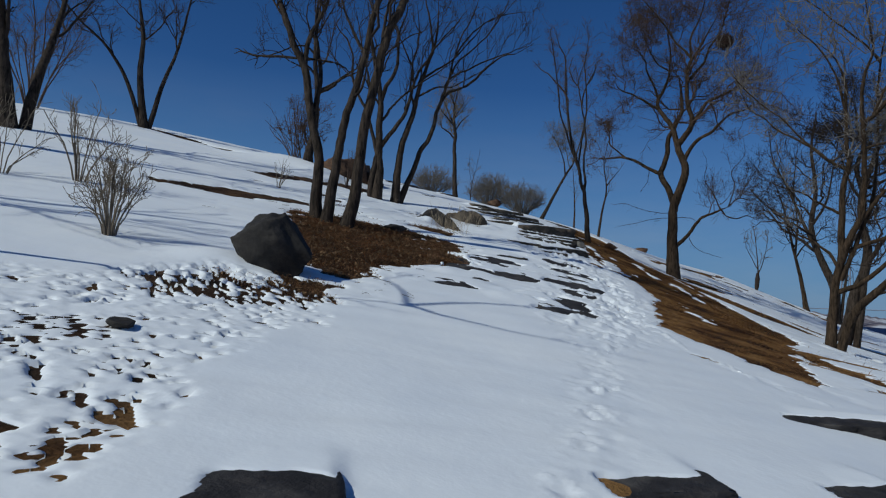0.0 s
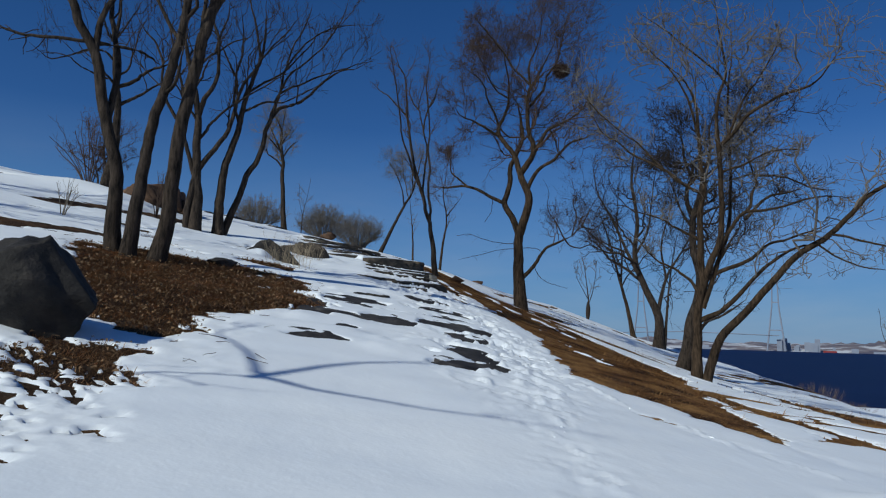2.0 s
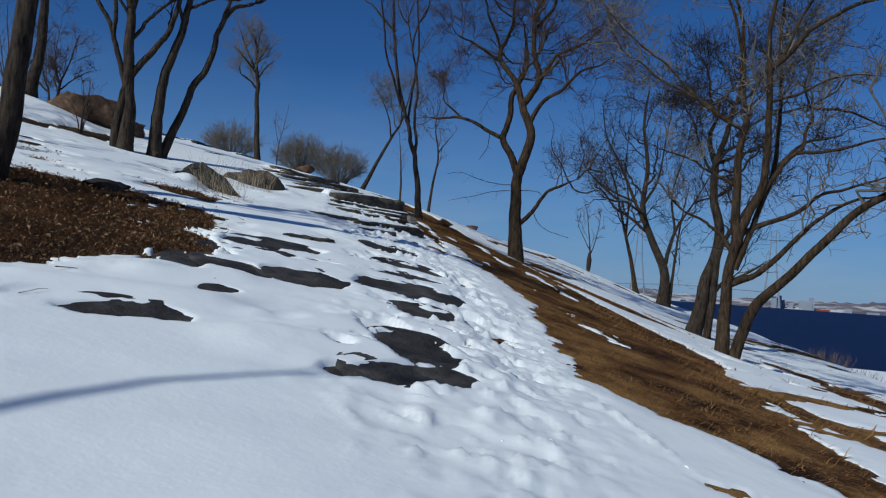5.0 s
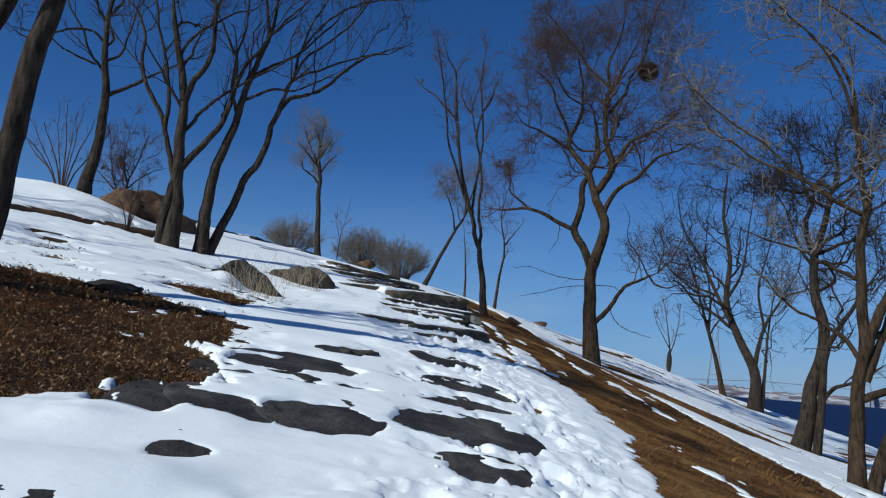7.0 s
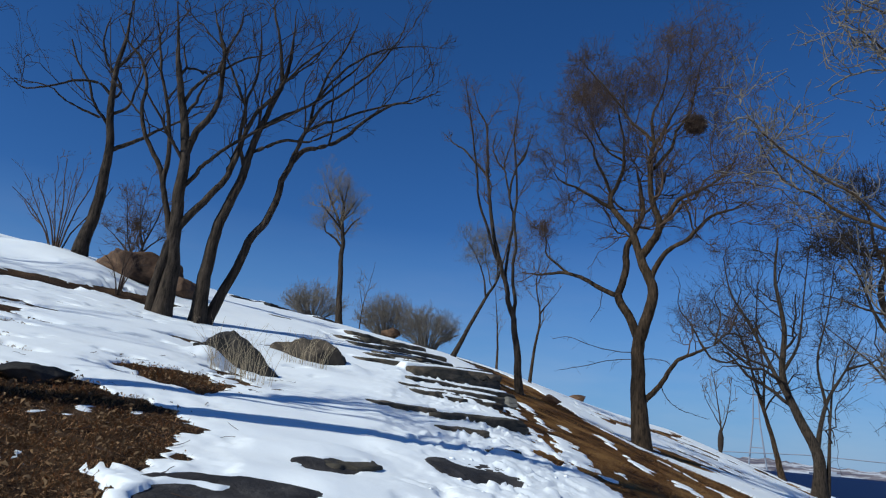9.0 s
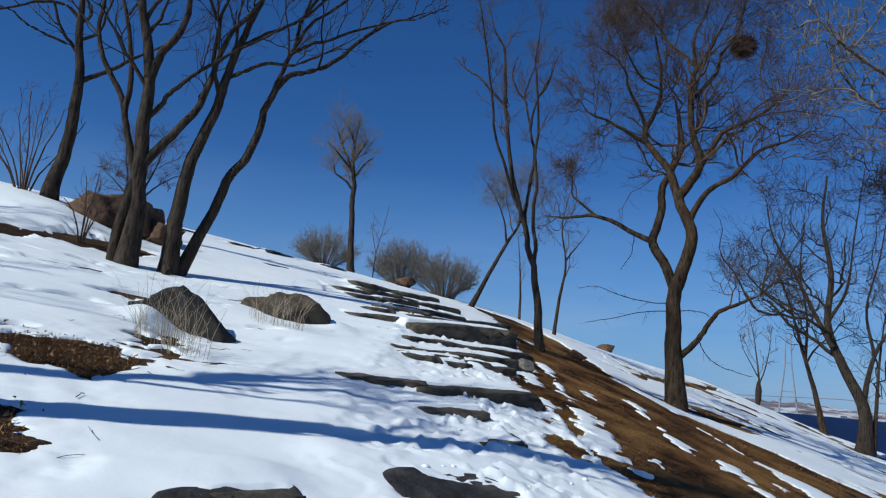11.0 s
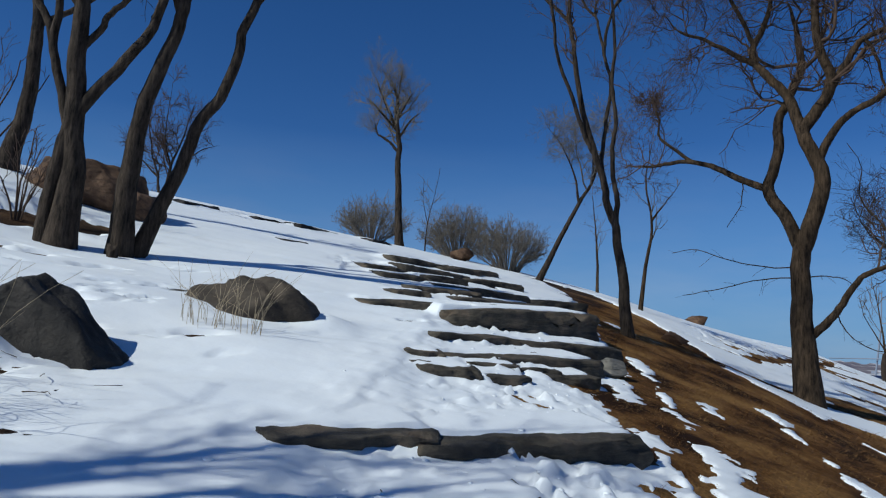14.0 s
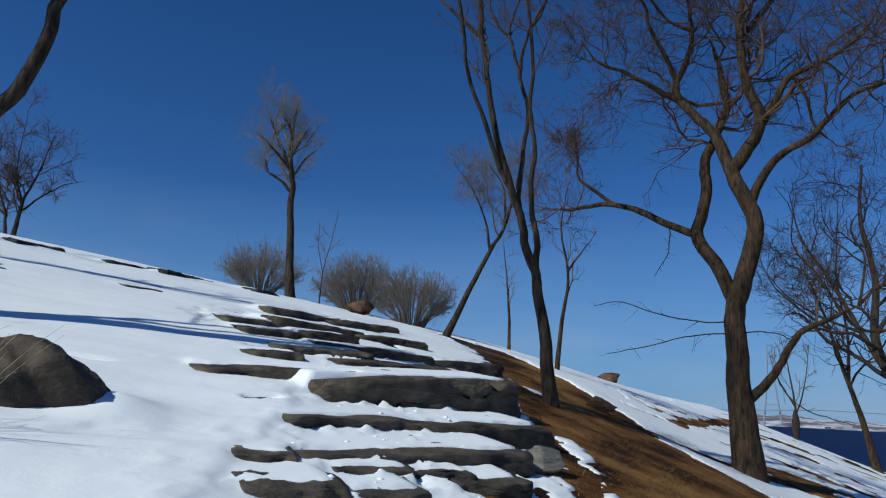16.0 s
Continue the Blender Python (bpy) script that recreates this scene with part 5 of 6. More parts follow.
tree("tree", (17.8, 23.6, -32, [limb(0.075, None, (0, -0.3), (0.05, 1.6), (-0.05, 3.2), (0.1, 4.4), (0.05, 6.0)), limb(0.035, None, (0.0, 3.2), (0.5, 4.3), (0.7, 5.4)), limb(0.035, None, (0.0, 2.3), (-0.6, 3.2), (-0.8, 4.4))]), 31,
     "thin pale bare tree at the shore", THIN, PALE_TWIG, stout=0.8)
tree("tree", (18.1, 22.6, -32, [limb(0.1, None, (0, -0.3), (0.1, 2.2), (0.05, 4.4), (0.3, 7.0)), limb(0.05, None, (0.05, 3.4), (0.5, 4.6), (0.8, 6.2)), limb(0.05, None, (0.05, 1.9), (-0.7, 3.0), (-1.3, 3.6))]), 32,
     "pale forked bare tree at the shore", THIN, PALE_TWIG, stout=0.8)
tree("tree", (18.9, 23.0, -32, [limb(0.08, None, (0, -0.3), (0.0, 2.0), (0.15, 4.2), (0.1, 6.6)), limb(0.04, None, (0.0, 2.4), (0.6, 3.6), (0.8, 5.0)), limb(0.04, None, (0.1, 3.4), (-0.4, 4.6), (-0.5, 5.6))]), 37,
     "slim pale bare tree beside another near the shore", THIN, PALE_TWIG, stout=0.8)
tree("sapling", (-8.5, 34.6, 16, [limb(0.035, None, (0, -0.1), (0.05, 1.0), (0.2, 2.0), (0.35, 3.2)), limb(0.025, None, (0.05, 1.1), (-0.2, 1.9), (-0.25, 2.8))]), 33, "thin twiggy sapling beside the lone tree", THIN, GREY_TWIG, stout=0.7)
wrapped = tree("sapling", (10.3, 47.6, -12, [limb(0.09, None, (0, -0.2), (0.05, 1.4), (-0.15, 3.0), (-0.4, 4.6)), limb(0.06, None, (0.03, 1.2), (0.5, 2.6), (0.7, 4.2)), limb(0.05, None, (0.0, 1.5), (-0.7, 2.8), (-1.0, 3.9))]), 34,
               "thin sapling with a dark wrapped foot on the far slope", THIN, GREY_TWIG, stout=1.4)
line = np.array([[[0, 0, -0.1], [0.02, 0, 0.3], [0.04, 0, 0.8], [0.03, 0, 1.25]]])
v, f = tubes(line, np.array([[0.09, 0.16, 0.17, 0.08]]), 9)
part("wrapping", mesh_from("wrapping", v, f, DARK_TWIG), wrapped, "dark wrapping bound round the stem")


# ---- stones ----
def rocky(verts, rng, cuts, rough, size, planes=()):
    """Cuts flat faces into points on a unit ball and roughens them."""
    v = verts.copy()
    for _ in range(cuts):
        n_ = rng.normal(size=3)
        n_ /= np.linalg.norm(n_)
        over = v @ n_ - rng.uniform(0.45, 0.8)
        v -= np.maximum(over, 0)[:, None] * n_
    p = v * size
    for *n_, far_ in planes:
        n_ = np.array(n_) / np.linalg.norm(n_)
        p -= np.maximum(p @ n_ - far_, 0)[:, None] * n_
    nrm = v / (np.linalg.norm(v, axis=1, keepdims=True) + 1e-9)
    u = p * 7
    p += nrm * rough * 0.35 * (fbm(u[:, 0] + u[:, 2] * 0.7, u[:, 1] - u[:, 2] * 0.6, int(rng.integers(999)), 3, 0.6))[:, None]
    u = p * 2.2
    p += nrm * rough * (fbm(u[:, 0] + u[:, 2] * 0.7, u[:, 1] - u[:, 2] * 0.6, int(rng.integers(999)), 4))[:, None]
    return p


def ball(cuts=5):
    bm = bmesh.new()
    bmesh.ops.create_icosphere(bm, subdivisions=cuts, radius=1.0)
    v = np.array([q.co[:] for q in bm.verts])
    f = np.array([[q.index for q in face.verts] for face in bm.faces])
    bm.free()
    return v, f


BALL_V, BALL_F = ball()


def boulder(name, x, y, size, turn, seed, material_, label, sink=0.25, cuts=14, rough=0.05, tilt=0.0, planes=()):
    rng = np.random.default_rng(seed)
    v = rocky(BALL_V, rng, cuts, rough, np.array(size), planes)
    ob = new(name, mesh_from(name, v, BALL_F, material_))
    ob.matrix_world = pose(x, y, float(hill(x, y)) + size[2] * (1 - 2 * sink), 0, tilt, turn)
    return tagged(ob, label, "boulder")


boulder("boulder", -4.2, 1.35, (0.84, 0.66, 0.82), 30, 5, BASALT, "large dark grey boulder on the brown bank", 0.42, 8, 0.08, 8, [(-0.6, -0.25, 0.76, 0.52), (-0.72, -0.3, -0.62, 0.42), (0.1, -0.85, 0.4, 0.5), (0.68, -0.15, 0.66, 0.5), (0.0, 0.7, 0.7, 0.5), (0.5, -0.4, -0.75, 0.5)])
boulder("boulder", -4.78, 16.6, (0.86, 0.55, 0.47), 30, 7, UMBER_STONE, "rounded dark brown boulder in snow with dry grass before it", 0.6, 9, 0.13)
boulder("boulder", -5.2, 14.05, (0.84, 0.66, 0.92), 20, 8, BASALT, "pointed dark boulder half covered by snow", 0.46, 5, 0.12, 0, [(0.62, -0.1, 0.78, 0.34), (-0.45, -0.1, 0.9, 0.42), (0.1, -0.9, 0.35, 0.36), (0.1, 0.9, 0.4, 0.36)])
boulder("boulder", -10.95, 20.4, (1.25, 1.0, 0.95), 38, 9, BROWN_STONE, "large brown boulder behind the leaning trees", 0.39, 14, 0.14, 0, [(0.15, -0.9, 0.3, 0.55), (-0.8, -0.3, 0.35, 0.75), (0.1, 0.0, 1.0, 0.5), (0.7, -0.5, 0.3, 0.8)])
boulder("boulder", -9.95, 20.9, (0.8, 0.6, 0.5), 60, 19, BROWN_STONE, "low brown boulder against a larger one", 0.4, 20, 0.1)
boulder("boulder", -7.75, 17.75, (0.12, 0.1, 0.2), 10, 29, DARK_BARK, "small dark broken stump at a tree's foot", 0.35, 14, 0.07)
boulder("boulder", -6.8, 33.6, (0.42, 0.35, 0.3), 20, 10, BROWN_STONE, "rusty brown boulder on the crest", 0.3, 10)
boulder("boulder", 2.06, 50.5, (0.9, 0.6, 0.45), 10, 11, BROWN_STONE, "flat brown boulder on the far slope", 0.25, 10)
boulder("boulder", -5.0, 9.4, (0.45, 0.3, 0.13), 60, 12, BASALT, "low dark rock at the bank's top", 0.65, 10)
boulder("boulder", 0.1, 26.5, (0.35, 0.3, 0.2), 10, 13, BROWN_STONE, "small brown rock in the bare strip", 0.35, 10)
boulder("boulder", -3.5, -2.55, (0.15, 0.11, 0.07), 10, 14, BASALT, "small dark clod in thin snow", 0.45, 10, 0.03)
boulder("boulder", -0.95, 18.95, (0.3, 0.2, 0.12), 50, 15, stone_material("pale_stone", (0.16, 0.15, 0.13), (0.3, 0.29, 0.26), (0.22, 0.2, 0.17)), "pale flat stone at the end of a step", 0.3, 12, 0.03)


def slab(n_):
    """A flat step stone with a rough front face and worn edges."""
    ax, ay, bx, by, face, deep, open_top = STEPS[n_]
    seed = 100 + n_
    rng = np.random.default_rng(seed)
    length = math.hypot(bx - ax, by - ay)
    bm = bmesh.new()
    bmesh.ops.create_cube(bm, size=1.0)
    cuts = [e for e in bm.edges]
    bmesh.ops.subdivide_edges(bm, edges=cuts, cuts=15, use_grid_fill=True)
    v = np.array([q.co[:] for q in bm.verts])
    f = np.array([[q.index for q in fc.verts] for fc in bm.faces])
    bm.free()
    thick = face + 0.25
    # round the corners in plan and wear the edges
    r = np.abs(v[:, 0]) * 2
    v[:, 1] *= 1 - 0.18 * r**6 * rng.random()
    v[:, 0] *= 1 - 0.06 * (np.abs(v[:, 1]) * 2) ** 4
    if n_ < FLUSH:
        v[:, 0], v[:, 1] = v[:, 0] * (1 - 0.2 * (np.abs(v[:, 1]) * 2) ** 3), v[:, 1] * (1 - 0.2 * (np.abs(v[:, 0]) * 2) ** 3)
    v[:, :2] *= (1 - 0.04 * (np.abs(v[:, 2]) * 2) ** 8)[:, None]
    p = v * np.array([length + 0.2, deep + 0.15, thick])
    k = seed * 3.7
    p[:, 1] += (0.10 * fbm(p[:, 0] * 1.5 + k, p[:, 2] * 2 + k, 3, 4, 0.6) + 0.03 * vnoise(p[:, 0] * 9, p[:, 2] * 9 + k, 6)) * np.where(v[:, 1] < 0, 1, 0.4)
    p[:, 2] += 0.03 * fbm(p[:, 0] * 2.0 + k, p[:, 1] * 2.6, 4, 4, 0.6) * (v[:, 2] > 0)
    if face > 0.25:
        p[:, 2] -= 0.25 * face * (0.5 - v[:, 0]) * (v[:, 2] > 0)
    rim = (v[:, 2] > 0.3) & (v[:, 1] < -0.3)
    p[:, 2] -= rim * (0.2 if n_ < FLUSH else 0.5) * face * np.clip(vnoise(p[:, 0] * 5 + k, p[:, 1] * 7, 8) + 0.5 * vnoise(p[:, 0] * 14 + k, p[:, 1] * 14, 9), 0, 1)
    p[:, 1] += rim * 0.04 * vnoise(p[:, 0] * 8 + k, p[:, 2] * 8, 12)
    p[:, 2] -= (0.1 if n_ < FLUSH else 0.45) * face * np.clip(np.where(rng.random() < 0.5, 1, -1) * v[:, 0] * 2 - 0.35, 0, 1) * (v[:, 2] > 0) * rng.random()
    mx, my = (ax + bx) / 2, (ay + by) / 2
    turn = math.degrees(math.atan2(by - ay, bx - ax))
    ca, sa = math.cos(radians(turn)), math.sin(radians(turn))
    mx, my = mx - sa * deep / 2, my + ca * deep / 2
    front, up, roll = lay(n_)
    ob = new("step_stone", mesh_from("step_stone", p, f, SLATE if n_ < FLUSH or n_ >= len(STEPS) - len(LOOSE) else LEDGE))
    ob.matrix_world = pose(mx, my, front + face - thick / 2 + up * deep / 2, math.degrees(math.atan(up)), -math.degrees(math.atan(roll)), turn)
    return tagged(ob, "dark grey flat step stone partly under snow", "step", "stone steps up the slope")


for n_ in range(len(STEPS)):
    slab(n_)


# ---- dry grass, leaves and small things ----
def scattered(rng, count, box, keep):
    """Places in a box (x0, x1, y0, y1) where keep(x, y) holds."""
    x, y = rng.uniform(box[0], box[1], count), rng.uniform(box[2], box[3], count)
    ok = keep(x, y)
    return x[ok], y[ok]


def blades(name, x, y, rng, long, wide, lie, material_, label, category):
    """Grass blades, each a bent sliver of two pieces, lying down the slope."""
    n_ = len(x)
    z = on_ground(x, y) - 0.01
    ang = rng.normal(-0.6, 0.9, n_)
    size = long * (0.5 + rng.random(n_))
    tilt = np.radians(lie + rng.normal(0, 18, n_))
    d = np.stack([np.cos(ang) * np.sin(tilt), np.sin(ang) * np.sin(tilt), np.cos(tilt)], 1)
    side = np.stack([-np.sin(ang), np.cos(ang), 0 * ang], 1) * (wide * (0.6 + 0.8 * rng.random(n_)))[:, None]
    root = np.stack([x, y, z], 1)
    mid = root + d * (size * 0.55)[:, None]
    tip = root + d * size[:, None] - np.array([0, 0, 1.0]) * (size * 0.18)[:, None]
    v = np.stack([root - side, root + side, mid + side * 0.8, mid - side * 0.8, tip + side * 0.2, tip - side * 0.2], 1).reshape(-1, 3)
    b = np.arange(n_)[:, None] * 6
    f = np.concatenate([b + np.array([0, 1, 2, 3]), b + np.array([3, 2, 4, 5])], 0)
    ob = new(name, mesh_from(name, v, f, material_, False))
    return tagged(ob, label, category, kind="stuff")


def bare_enough(x, y):
    return snow_depth(x, y) < 0.015


rng = np.random.default_rng(77)
strip = scattered(rng, 220000, (-3.5, 4.6, 3.0, 28), lambda x, y: (bare_enough(x, y)) & (x > -2.6 - 0.02 * y))
blades("dry_grass", *strip, rng, 0.075, 0.0024, 80, DRY_GRASS, "flattened brown dead grass along the path's edge", "grass")
bank = scattered(rng, 200000, (-7.6, -2.4, 0.0, 12), bare_enough)
blades("bank_grass", *bank, rng, 0.07, 0.0034, 72, LEAF, "dark brown dead grass and litter on the bank", "grass")
far = scattered(rng, 50000, (3, 24, 5, 40), bare_enough)
blades("slope_grass", *far, rng, 0.13, 0.008, 78, DRY_GRASS, "brown dead grass in streaks between snow", "grass")


def litter(count):
    """Curled dead leaves strewn on the bank."""
    x, y = scattered(rng, count, (-7.6, -2.4, 0.0, 12), bare_enough)
    n_ = len(x)
    root = np.stack([x, y, on_ground(x, y) + 0.03 + 0.03 * rng.random(n_)], 1)
    a, b = rng.normal(size=(n_, 3)), rng.normal(size=(n_, 3))
    a[:, 2] *= 0.4
    b[:, 2] *= 0.4
    a, b = a / np.linalg.norm(a, axis=1, keepdims=True), b / np.linalg.norm(b, axis=1, keepdims=True)
    size = (0.012 + 0.02 * rng.random(n_))[:, None]
    up = np.array([0, 0, 0.012])
    v = np.stack([root - a * size, root - b * size * 0.6 + up, root + a * size, root + b * size * 0.6 + up], 1).reshape(-1, 3)
    f = np.arange(n_ * 4).reshape(-1, 4)
    pale = plain_material("curled_leaves", (0.19, 0.115, 0.06), 0.8, 0.5, 14.0)
    return tagged(new("leaf_litter", mesh_from("leaf_litter", v, f, pale, False)), "curled brown dead leaves strewn on the bank", "leaves", kind="stuff")


litter(8000)


def fallen_twigs(count):
    """Thin dead twigs lying about the trees on the bank and the snow."""
    r_ = np.random.default_rng(31)
    x, y = scattered(r_, count, (-8, -2.2, 1.0, 15.5), lambda x, y: (bare(x, y) > -0.6) | (r_.random(len(x)) < 0.02))
    n_ = len(x)
    z = np.maximum(on_ground(x, y), hill(x, y) - 0.07 + snow_depth(x, y)) + 0.012
    ang, long = r_.random(n_) * 2 * np.pi, 0.08 + 0.22 * r_.random(n_)
    d = np.stack([np.cos(ang), np.sin(ang), 0.1 * r_.normal(size=n_)], 1) * long[:, None]
    d[:, 2] += (hill(x + d[:, 0], y + d[:, 1]) - hill(x, y))
    t = np.linspace(0, 1, 4)[None, :, None]
    line = np.stack([x, y, z], 1)[:, None] + d[:, None] * t + np.cumsum(r_.normal(size=(n_, 4, 3)) * 0.006, 1)
    v, f = tubes(line, np.linspace(1, 0.5, 4)[None] * (0.0025 + 0.003 * r_.random((n_, 1))), 4)
    return tagged(new("fallen_twigs", mesh_from("fallen_twigs", v, f, TWIG)), "thin dead twigs lying on bank and snow", "twigs", kind="stuff")


fallen_twigs(420)


def tuft(x, y, tall, wide, count, seed):
    """A clump of dry stalks."""
    r_ = np.random.default_rng(seed)
    ang, out = r_.random(count) * 2 * np.pi, np.sqrt(r_.random(count))
    t = np.linspace(0, 1, 5)[None, :, None]
    foot = np.stack([np.cos(ang) * out * wide, np.sin(ang) * out * wide * 0.6, 0 * ang], 1)
    d = np.stack([np.cos(ang) * out * 0.3 + r_.normal(0, 0.12, count), np.sin(ang) * out * 0.3 + r_.normal(0, 0.12, count), np.ones(count)], 1)
    high = tall * (0.3 + 0.7 * r_.random(count) ** 1.5)
    line = foot[:, None] + d[:, None] * t * high[:, None, None] + r_.normal(size=(count, 1, 3)) * np.array([0.26, 0.26, 0]) * tall * t**2.0
    line[:, 0, 2] = -0.12
    v, f = tubes(line, np.linspace(1, 0.4, 5)[None] * (0.0022 + 0.0016 * r_.random((count, 1))), 4)
    ob = new("dry_grass_tuft", mesh_from("dry_grass_tuft", v, f, STRAW))
    ob.location = (x, y, float(hill(x, y)) + 0.05)
    return tagged(ob, "pale dry grass stalks standing in the snow by a boulder", "grass", "grass tufts")


tuft(-4.45, 12.55, 0.7, 0.35, 42, 1)
tuft(-4.1, 12.35, 0.6, 0.3, 26, 2)
tuft(-4.8, 13.0, 0.75, 0.3, 22, 5)
tuft(-4.7, 15.55, 0.75, 0.22, 22, 3)
tuft(-4.32, 15.7, 0.65, 0.25, 26, 4)


def nest():
    """A bird's nest of twigs in the big tree's fork."""
    r_ = np.random.default_rng(8)
    n_ = 700
    d = r_.normal(size=(n_, 3))
    d /= np.linalg.norm(d, axis=1, keepdims=True)
    mid = d * np.array([0.34, 0.34, 0.27]) * (0.55 + 0.45 * r_.random((n_, 1)))
    way = np.cross(d, r_.normal(size=(n_, 3)))
    way /= np.linalg.norm(way, axis=1, keepdims=True)
    t = np.array([-1.0, 0, 1.0])[None, :, None]
    line = mid[:, None] * (0.7 + 0.5 * r_.random((n_, 1, 1))) + way[:, None] * t * (0.16 + 0.26 * r_.random((n_, 1, 1))) - d[:, None] * 0.08 * np.abs(t)
    v, f = tubes(line, np.full((n_, 3), 0.009), 3)
    ob = new("bird_nest", mesh_from("bird_nest", v, f, TWIG))
    ob.location = NEST
    return tagged(ob, "dark round bird's nest of twigs high in a bare tree", "nest")


NEST = (4.85, 27.8, 12.3)
nest()

# ---- the far shore ----
SHORE = 2290.0


def bearing(degrees, far=SHORE):
    return far * math.sin(radians(degrees)), far * math.cos(radians(degrees))


def far_hills():
    az = np.radians(np.arange(-20, 100, 0.25))
    rows = [(0, 0.0), (60, 0.18), (200, 0.6), (420, 1.0), (900, 0.7)]
    tall = 34 + 22 * fbm(np.degrees(az) * 0.12, 0 * az + 3, 5, 4, 0.55) + 6 * fbm(np.degrees(az) * 0.9, 0 * az, 6, 3)
    tall *= np.interp(np.degrees(az), [-20, 8, 16, 30, 60, 100], [0.9, 0.9, 0.8, 0.9, 1.3, 1.5])
    v = [np.stack([(SHORE + d) * np.sin(az), (SHORE + d) * np.cos(az), SEA - 1 + 4 * (k > 0) + k * (tall + (6 * fbm(az * 200, 0 * az + k * 9, 7, 2) if k else 0))], 1) for d, k in rows]
    m = len(az)
    i = (np.arange(len(rows) - 1)[:, None] * m + np.arange(m - 1)[None]).reshape(-1, 1)
    mat, n, l, b = material("far_hillside", 0.9, 0.1)
    a, c = noise_node(n, l, 0.012, 6, 0.65), noise_node(n, l, 0.003, 3)
    col = ramp(n, l, mixed(n, l, 0.4, a.outputs["Fac"], c.outputs["Fac"]), [(0.42, (0.12, 0.11, 0.14)), (0.5, (0.22, 0.19, 0.2)), (0.58, (0.55, 0.56, 0.6))])
    l.new(col.outputs["Color"], b.inputs["Base Color"])
    ob = new("backdrop", mesh_from("backdrop", np.concatenate(v), (i + np.array([0, 1, m + 1, m])), mat))
    tagged(ob, "low hazy hills of the far shore under thin snow", "hills", kind="structure")


far_hills()
# pale concrete with distance haze mixed into its colour, duller and bluer
PALE = plain_material("hazed_concrete", (0.26, 0.29, 0.36), 0.8, 0.1, 0.05)
RED = plain_material("red_hull", (0.28, 0.05, 0.05), 0.7, 0.1, 0.05)


def box(w, d, h):
    v = np.array([[x, y, z] for z in (0, h) for y in (-d / 2, d / 2) for x in (-w / 2, w / 2)])
    return v, np.array([[0, 2, 3, 1], [4, 5, 7, 6], [0, 1, 5, 4], [2, 6, 7, 3], [0, 4, 6, 2], [1, 3, 7, 5]])


def pylon(az):
    x, y = bearing(az, SHORE - 30)
    thing = new("bridge_pylon")
    thing.matrix_world = pose(x, y, SEA - 2, 0, 0, -az)
    tagged(thing, "tall pale bridge pylon on the far shore", "bridge")
    for side in (-1, 1):
        line = np.array([[[side * 24, 0, 0], [side * 16, 0, 70], [side * 9, 0, 130], [side * 6, 0, 225]]], float)
        v, f = tubes(line, np.array([[2.8, 2.5, 2.2, 1.8]]), 6)
        part("leg", mesh_from("leg", v, f, PALE), thing)
    for z, w in ((60, 34), (140, 20), (205, 14)):
        v, f = box(w, 3, 3)
        part("crossbeam", mesh_from("crossbeam", v + np.array([0, 0, z]), f, PALE, False), thing)


pylon(25.4)
pylon(15.9)


def bridge_deck():
    (ax, ay), (bx, by) = bearing(12.5, SHORE - 30), bearing(25.6, SHORE - 30)
    line = np.array([[[ax, ay, SEA + 40], [(ax + bx) / 2, (ay + by) / 2, SEA + 50], [bx, by, SEA + 44]]])
    v, f = tubes(line, np.full((1, 3), 1.3), 6)
    tagged(new("bridge_deck", mesh_from("bridge_deck", v, f, PALE)), "thin pale bridge deck across the strait", "bridge")


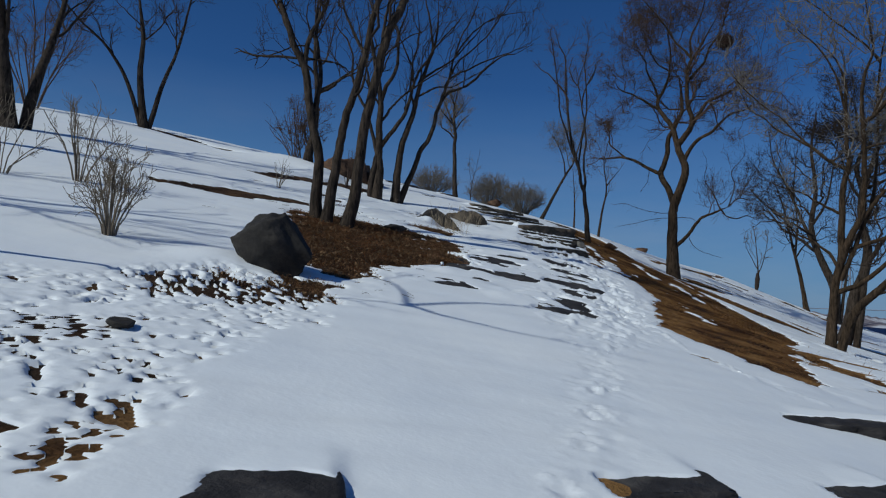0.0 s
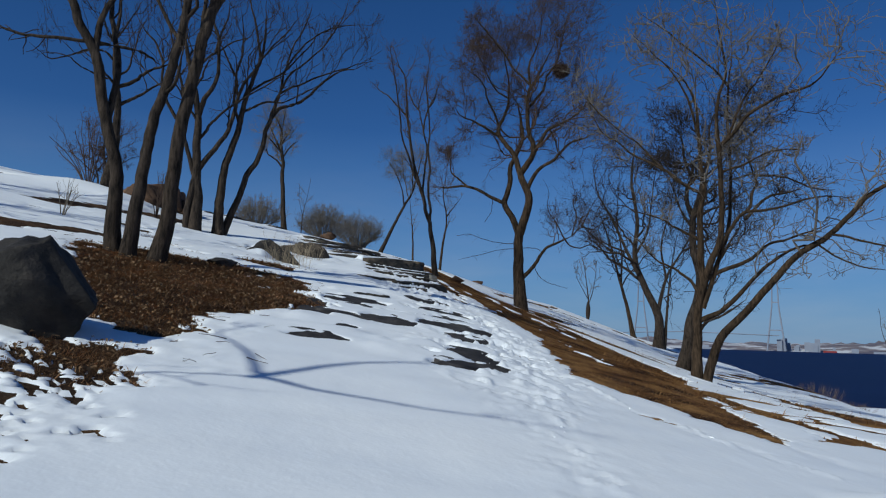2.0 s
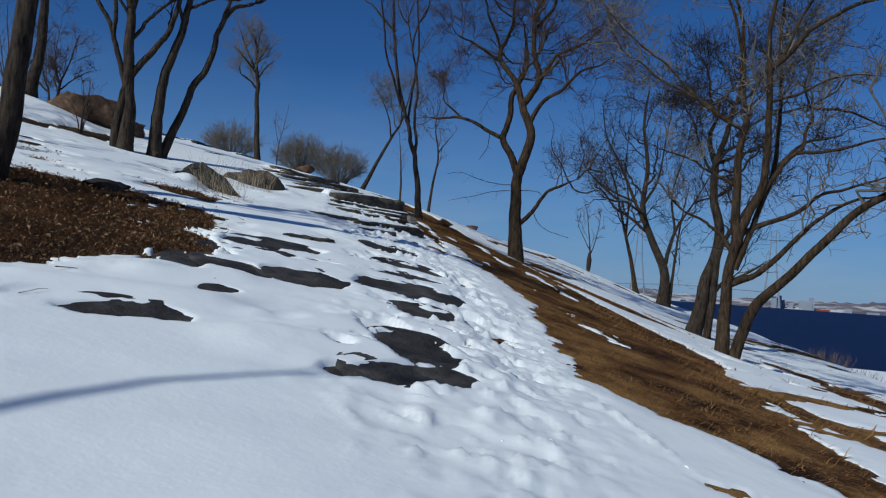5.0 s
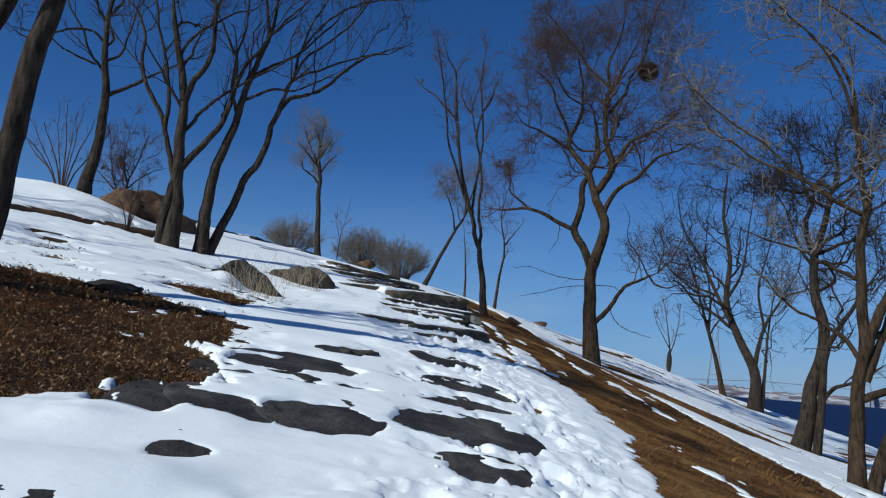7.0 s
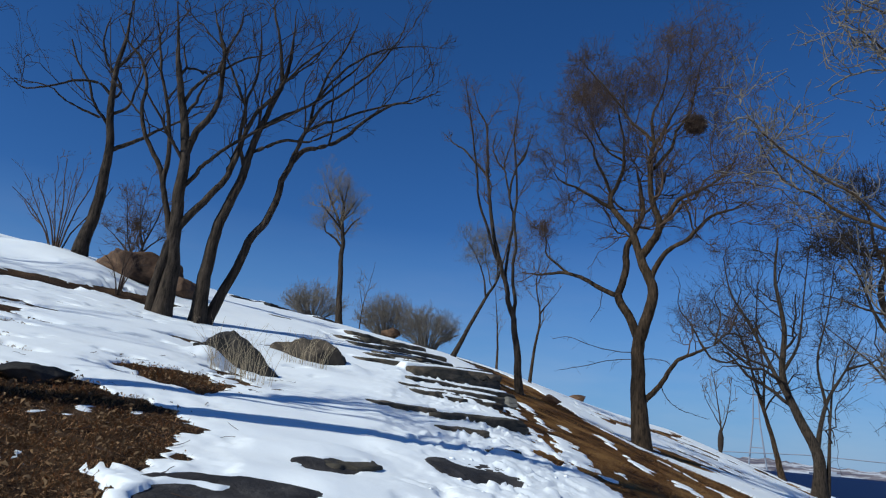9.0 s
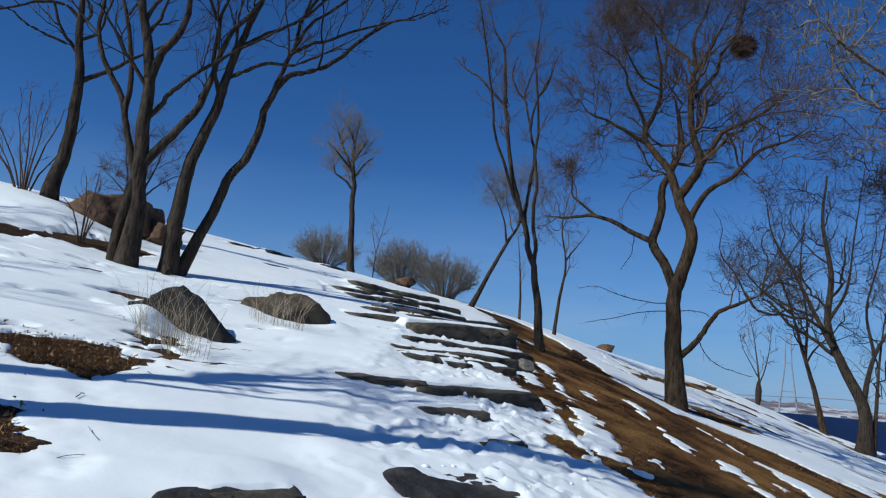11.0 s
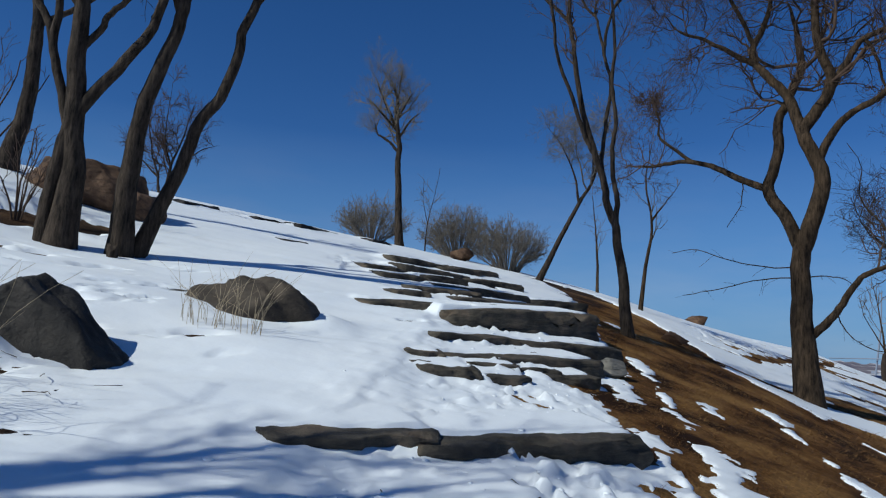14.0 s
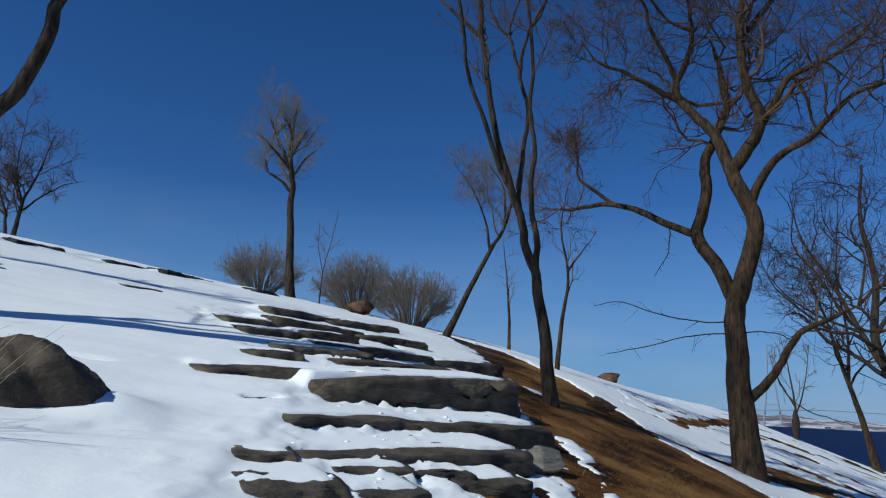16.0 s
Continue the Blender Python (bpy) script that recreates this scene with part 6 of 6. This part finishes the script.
bridge_deck()
r_ = np.random.default_rng(12)
for k in range(26):
    az = r_.choice([r_.uniform(25.6, 28.2), r_.uniform(25.6, 28.2), r_.uniform(29, 44), r_.uniform(13, 24)])
    x, y = bearing(az, SHORE + r_.uniform(-12, 60))
    city = 25.5 < az < 28.3
    v, f = box(r_.uniform(9, 16) if city else r_.uniform(14, 40), 14, r_.uniform(16, 40) if city else r_.uniform(6, 14))
    ob = new("far_building", mesh_from("far_building", v, f, PALE, False))
    ob.matrix_world = pose(x, y, SEA - 1, 0, 0, -az)
    tagged(ob, "pale block building on the far shore", "building", "buildings of the far town")


def ship():
    x, y = bearing(28.8, SHORE - 60)
    thing = new("ship")
    thing.matrix_world = pose(x, y, SEA - 1, 0, 0, -28.8)
    tagged(thing, "red-hulled cargo ship at the far shore", "ship")
    v, f = box(34, 10, 6)
    v[[0, 2]] += np.array([3, 0, 0])
    part("hull", mesh_from("hull", v, f, RED, False), thing)
    v, f = box(7, 8, 10)
    part("bridge", mesh_from("bridge", v + np.array([11, 0, 6]), f, PALE, False), thing)


ship()


def crumbs(count):
    """Broken lumps of snow strewn along the trodden way."""
    r_ = np.random.default_rng(21)
    x, y = scattered(r_, count, (-3.5, 4.5, -7, 20), lambda x, y: (r_.random(len(x)) < np.maximum(trodden(x, y) ** 1.5 * (0.1 + 0.9 * step(2, 8, y)), 0.5 * (trodden(x, y) > 0.3) * (x > 1.2) * (y < 6))) & (snow_depth(x, y) > 0.02))
    z = stepped(x, y, hill(x, y) - 0.07 + snow_depth(x, y))
    n_ = len(x)
    bm = bmesh.new()
    bmesh.ops.create_icosphere(bm, subdivisions=1, radius=1.0)
    unit = np.array([q.co[:] for q in bm.verts])
    tri = np.array([[q.index for q in face.verts] for face in bm.faces])
    bm.free()
    k = len(unit)
    size = (0.007 + 0.026 * r_.random((n_, 1, 1)) ** 2.5) * (0.7 + 0.6 * r_.random((n_, 1, 3)))
    v = unit[None] * size * (0.75 + 0.5 * r_.random((n_, k, 1))) * np.array([1, 1, 0.6]) + np.stack([x, y, z - 0.004], 1)[:, None]
    f = (np.arange(n_)[:, None, None] * k + tri[None]).reshape(-1, 3)
    tagged(new("snow_crumbs", mesh_from("snow_crumbs", v.reshape(-1, 3), f, SNOW)), "small broken lumps of trodden snow", "snow", kind="stuff")


crumbs(4500)
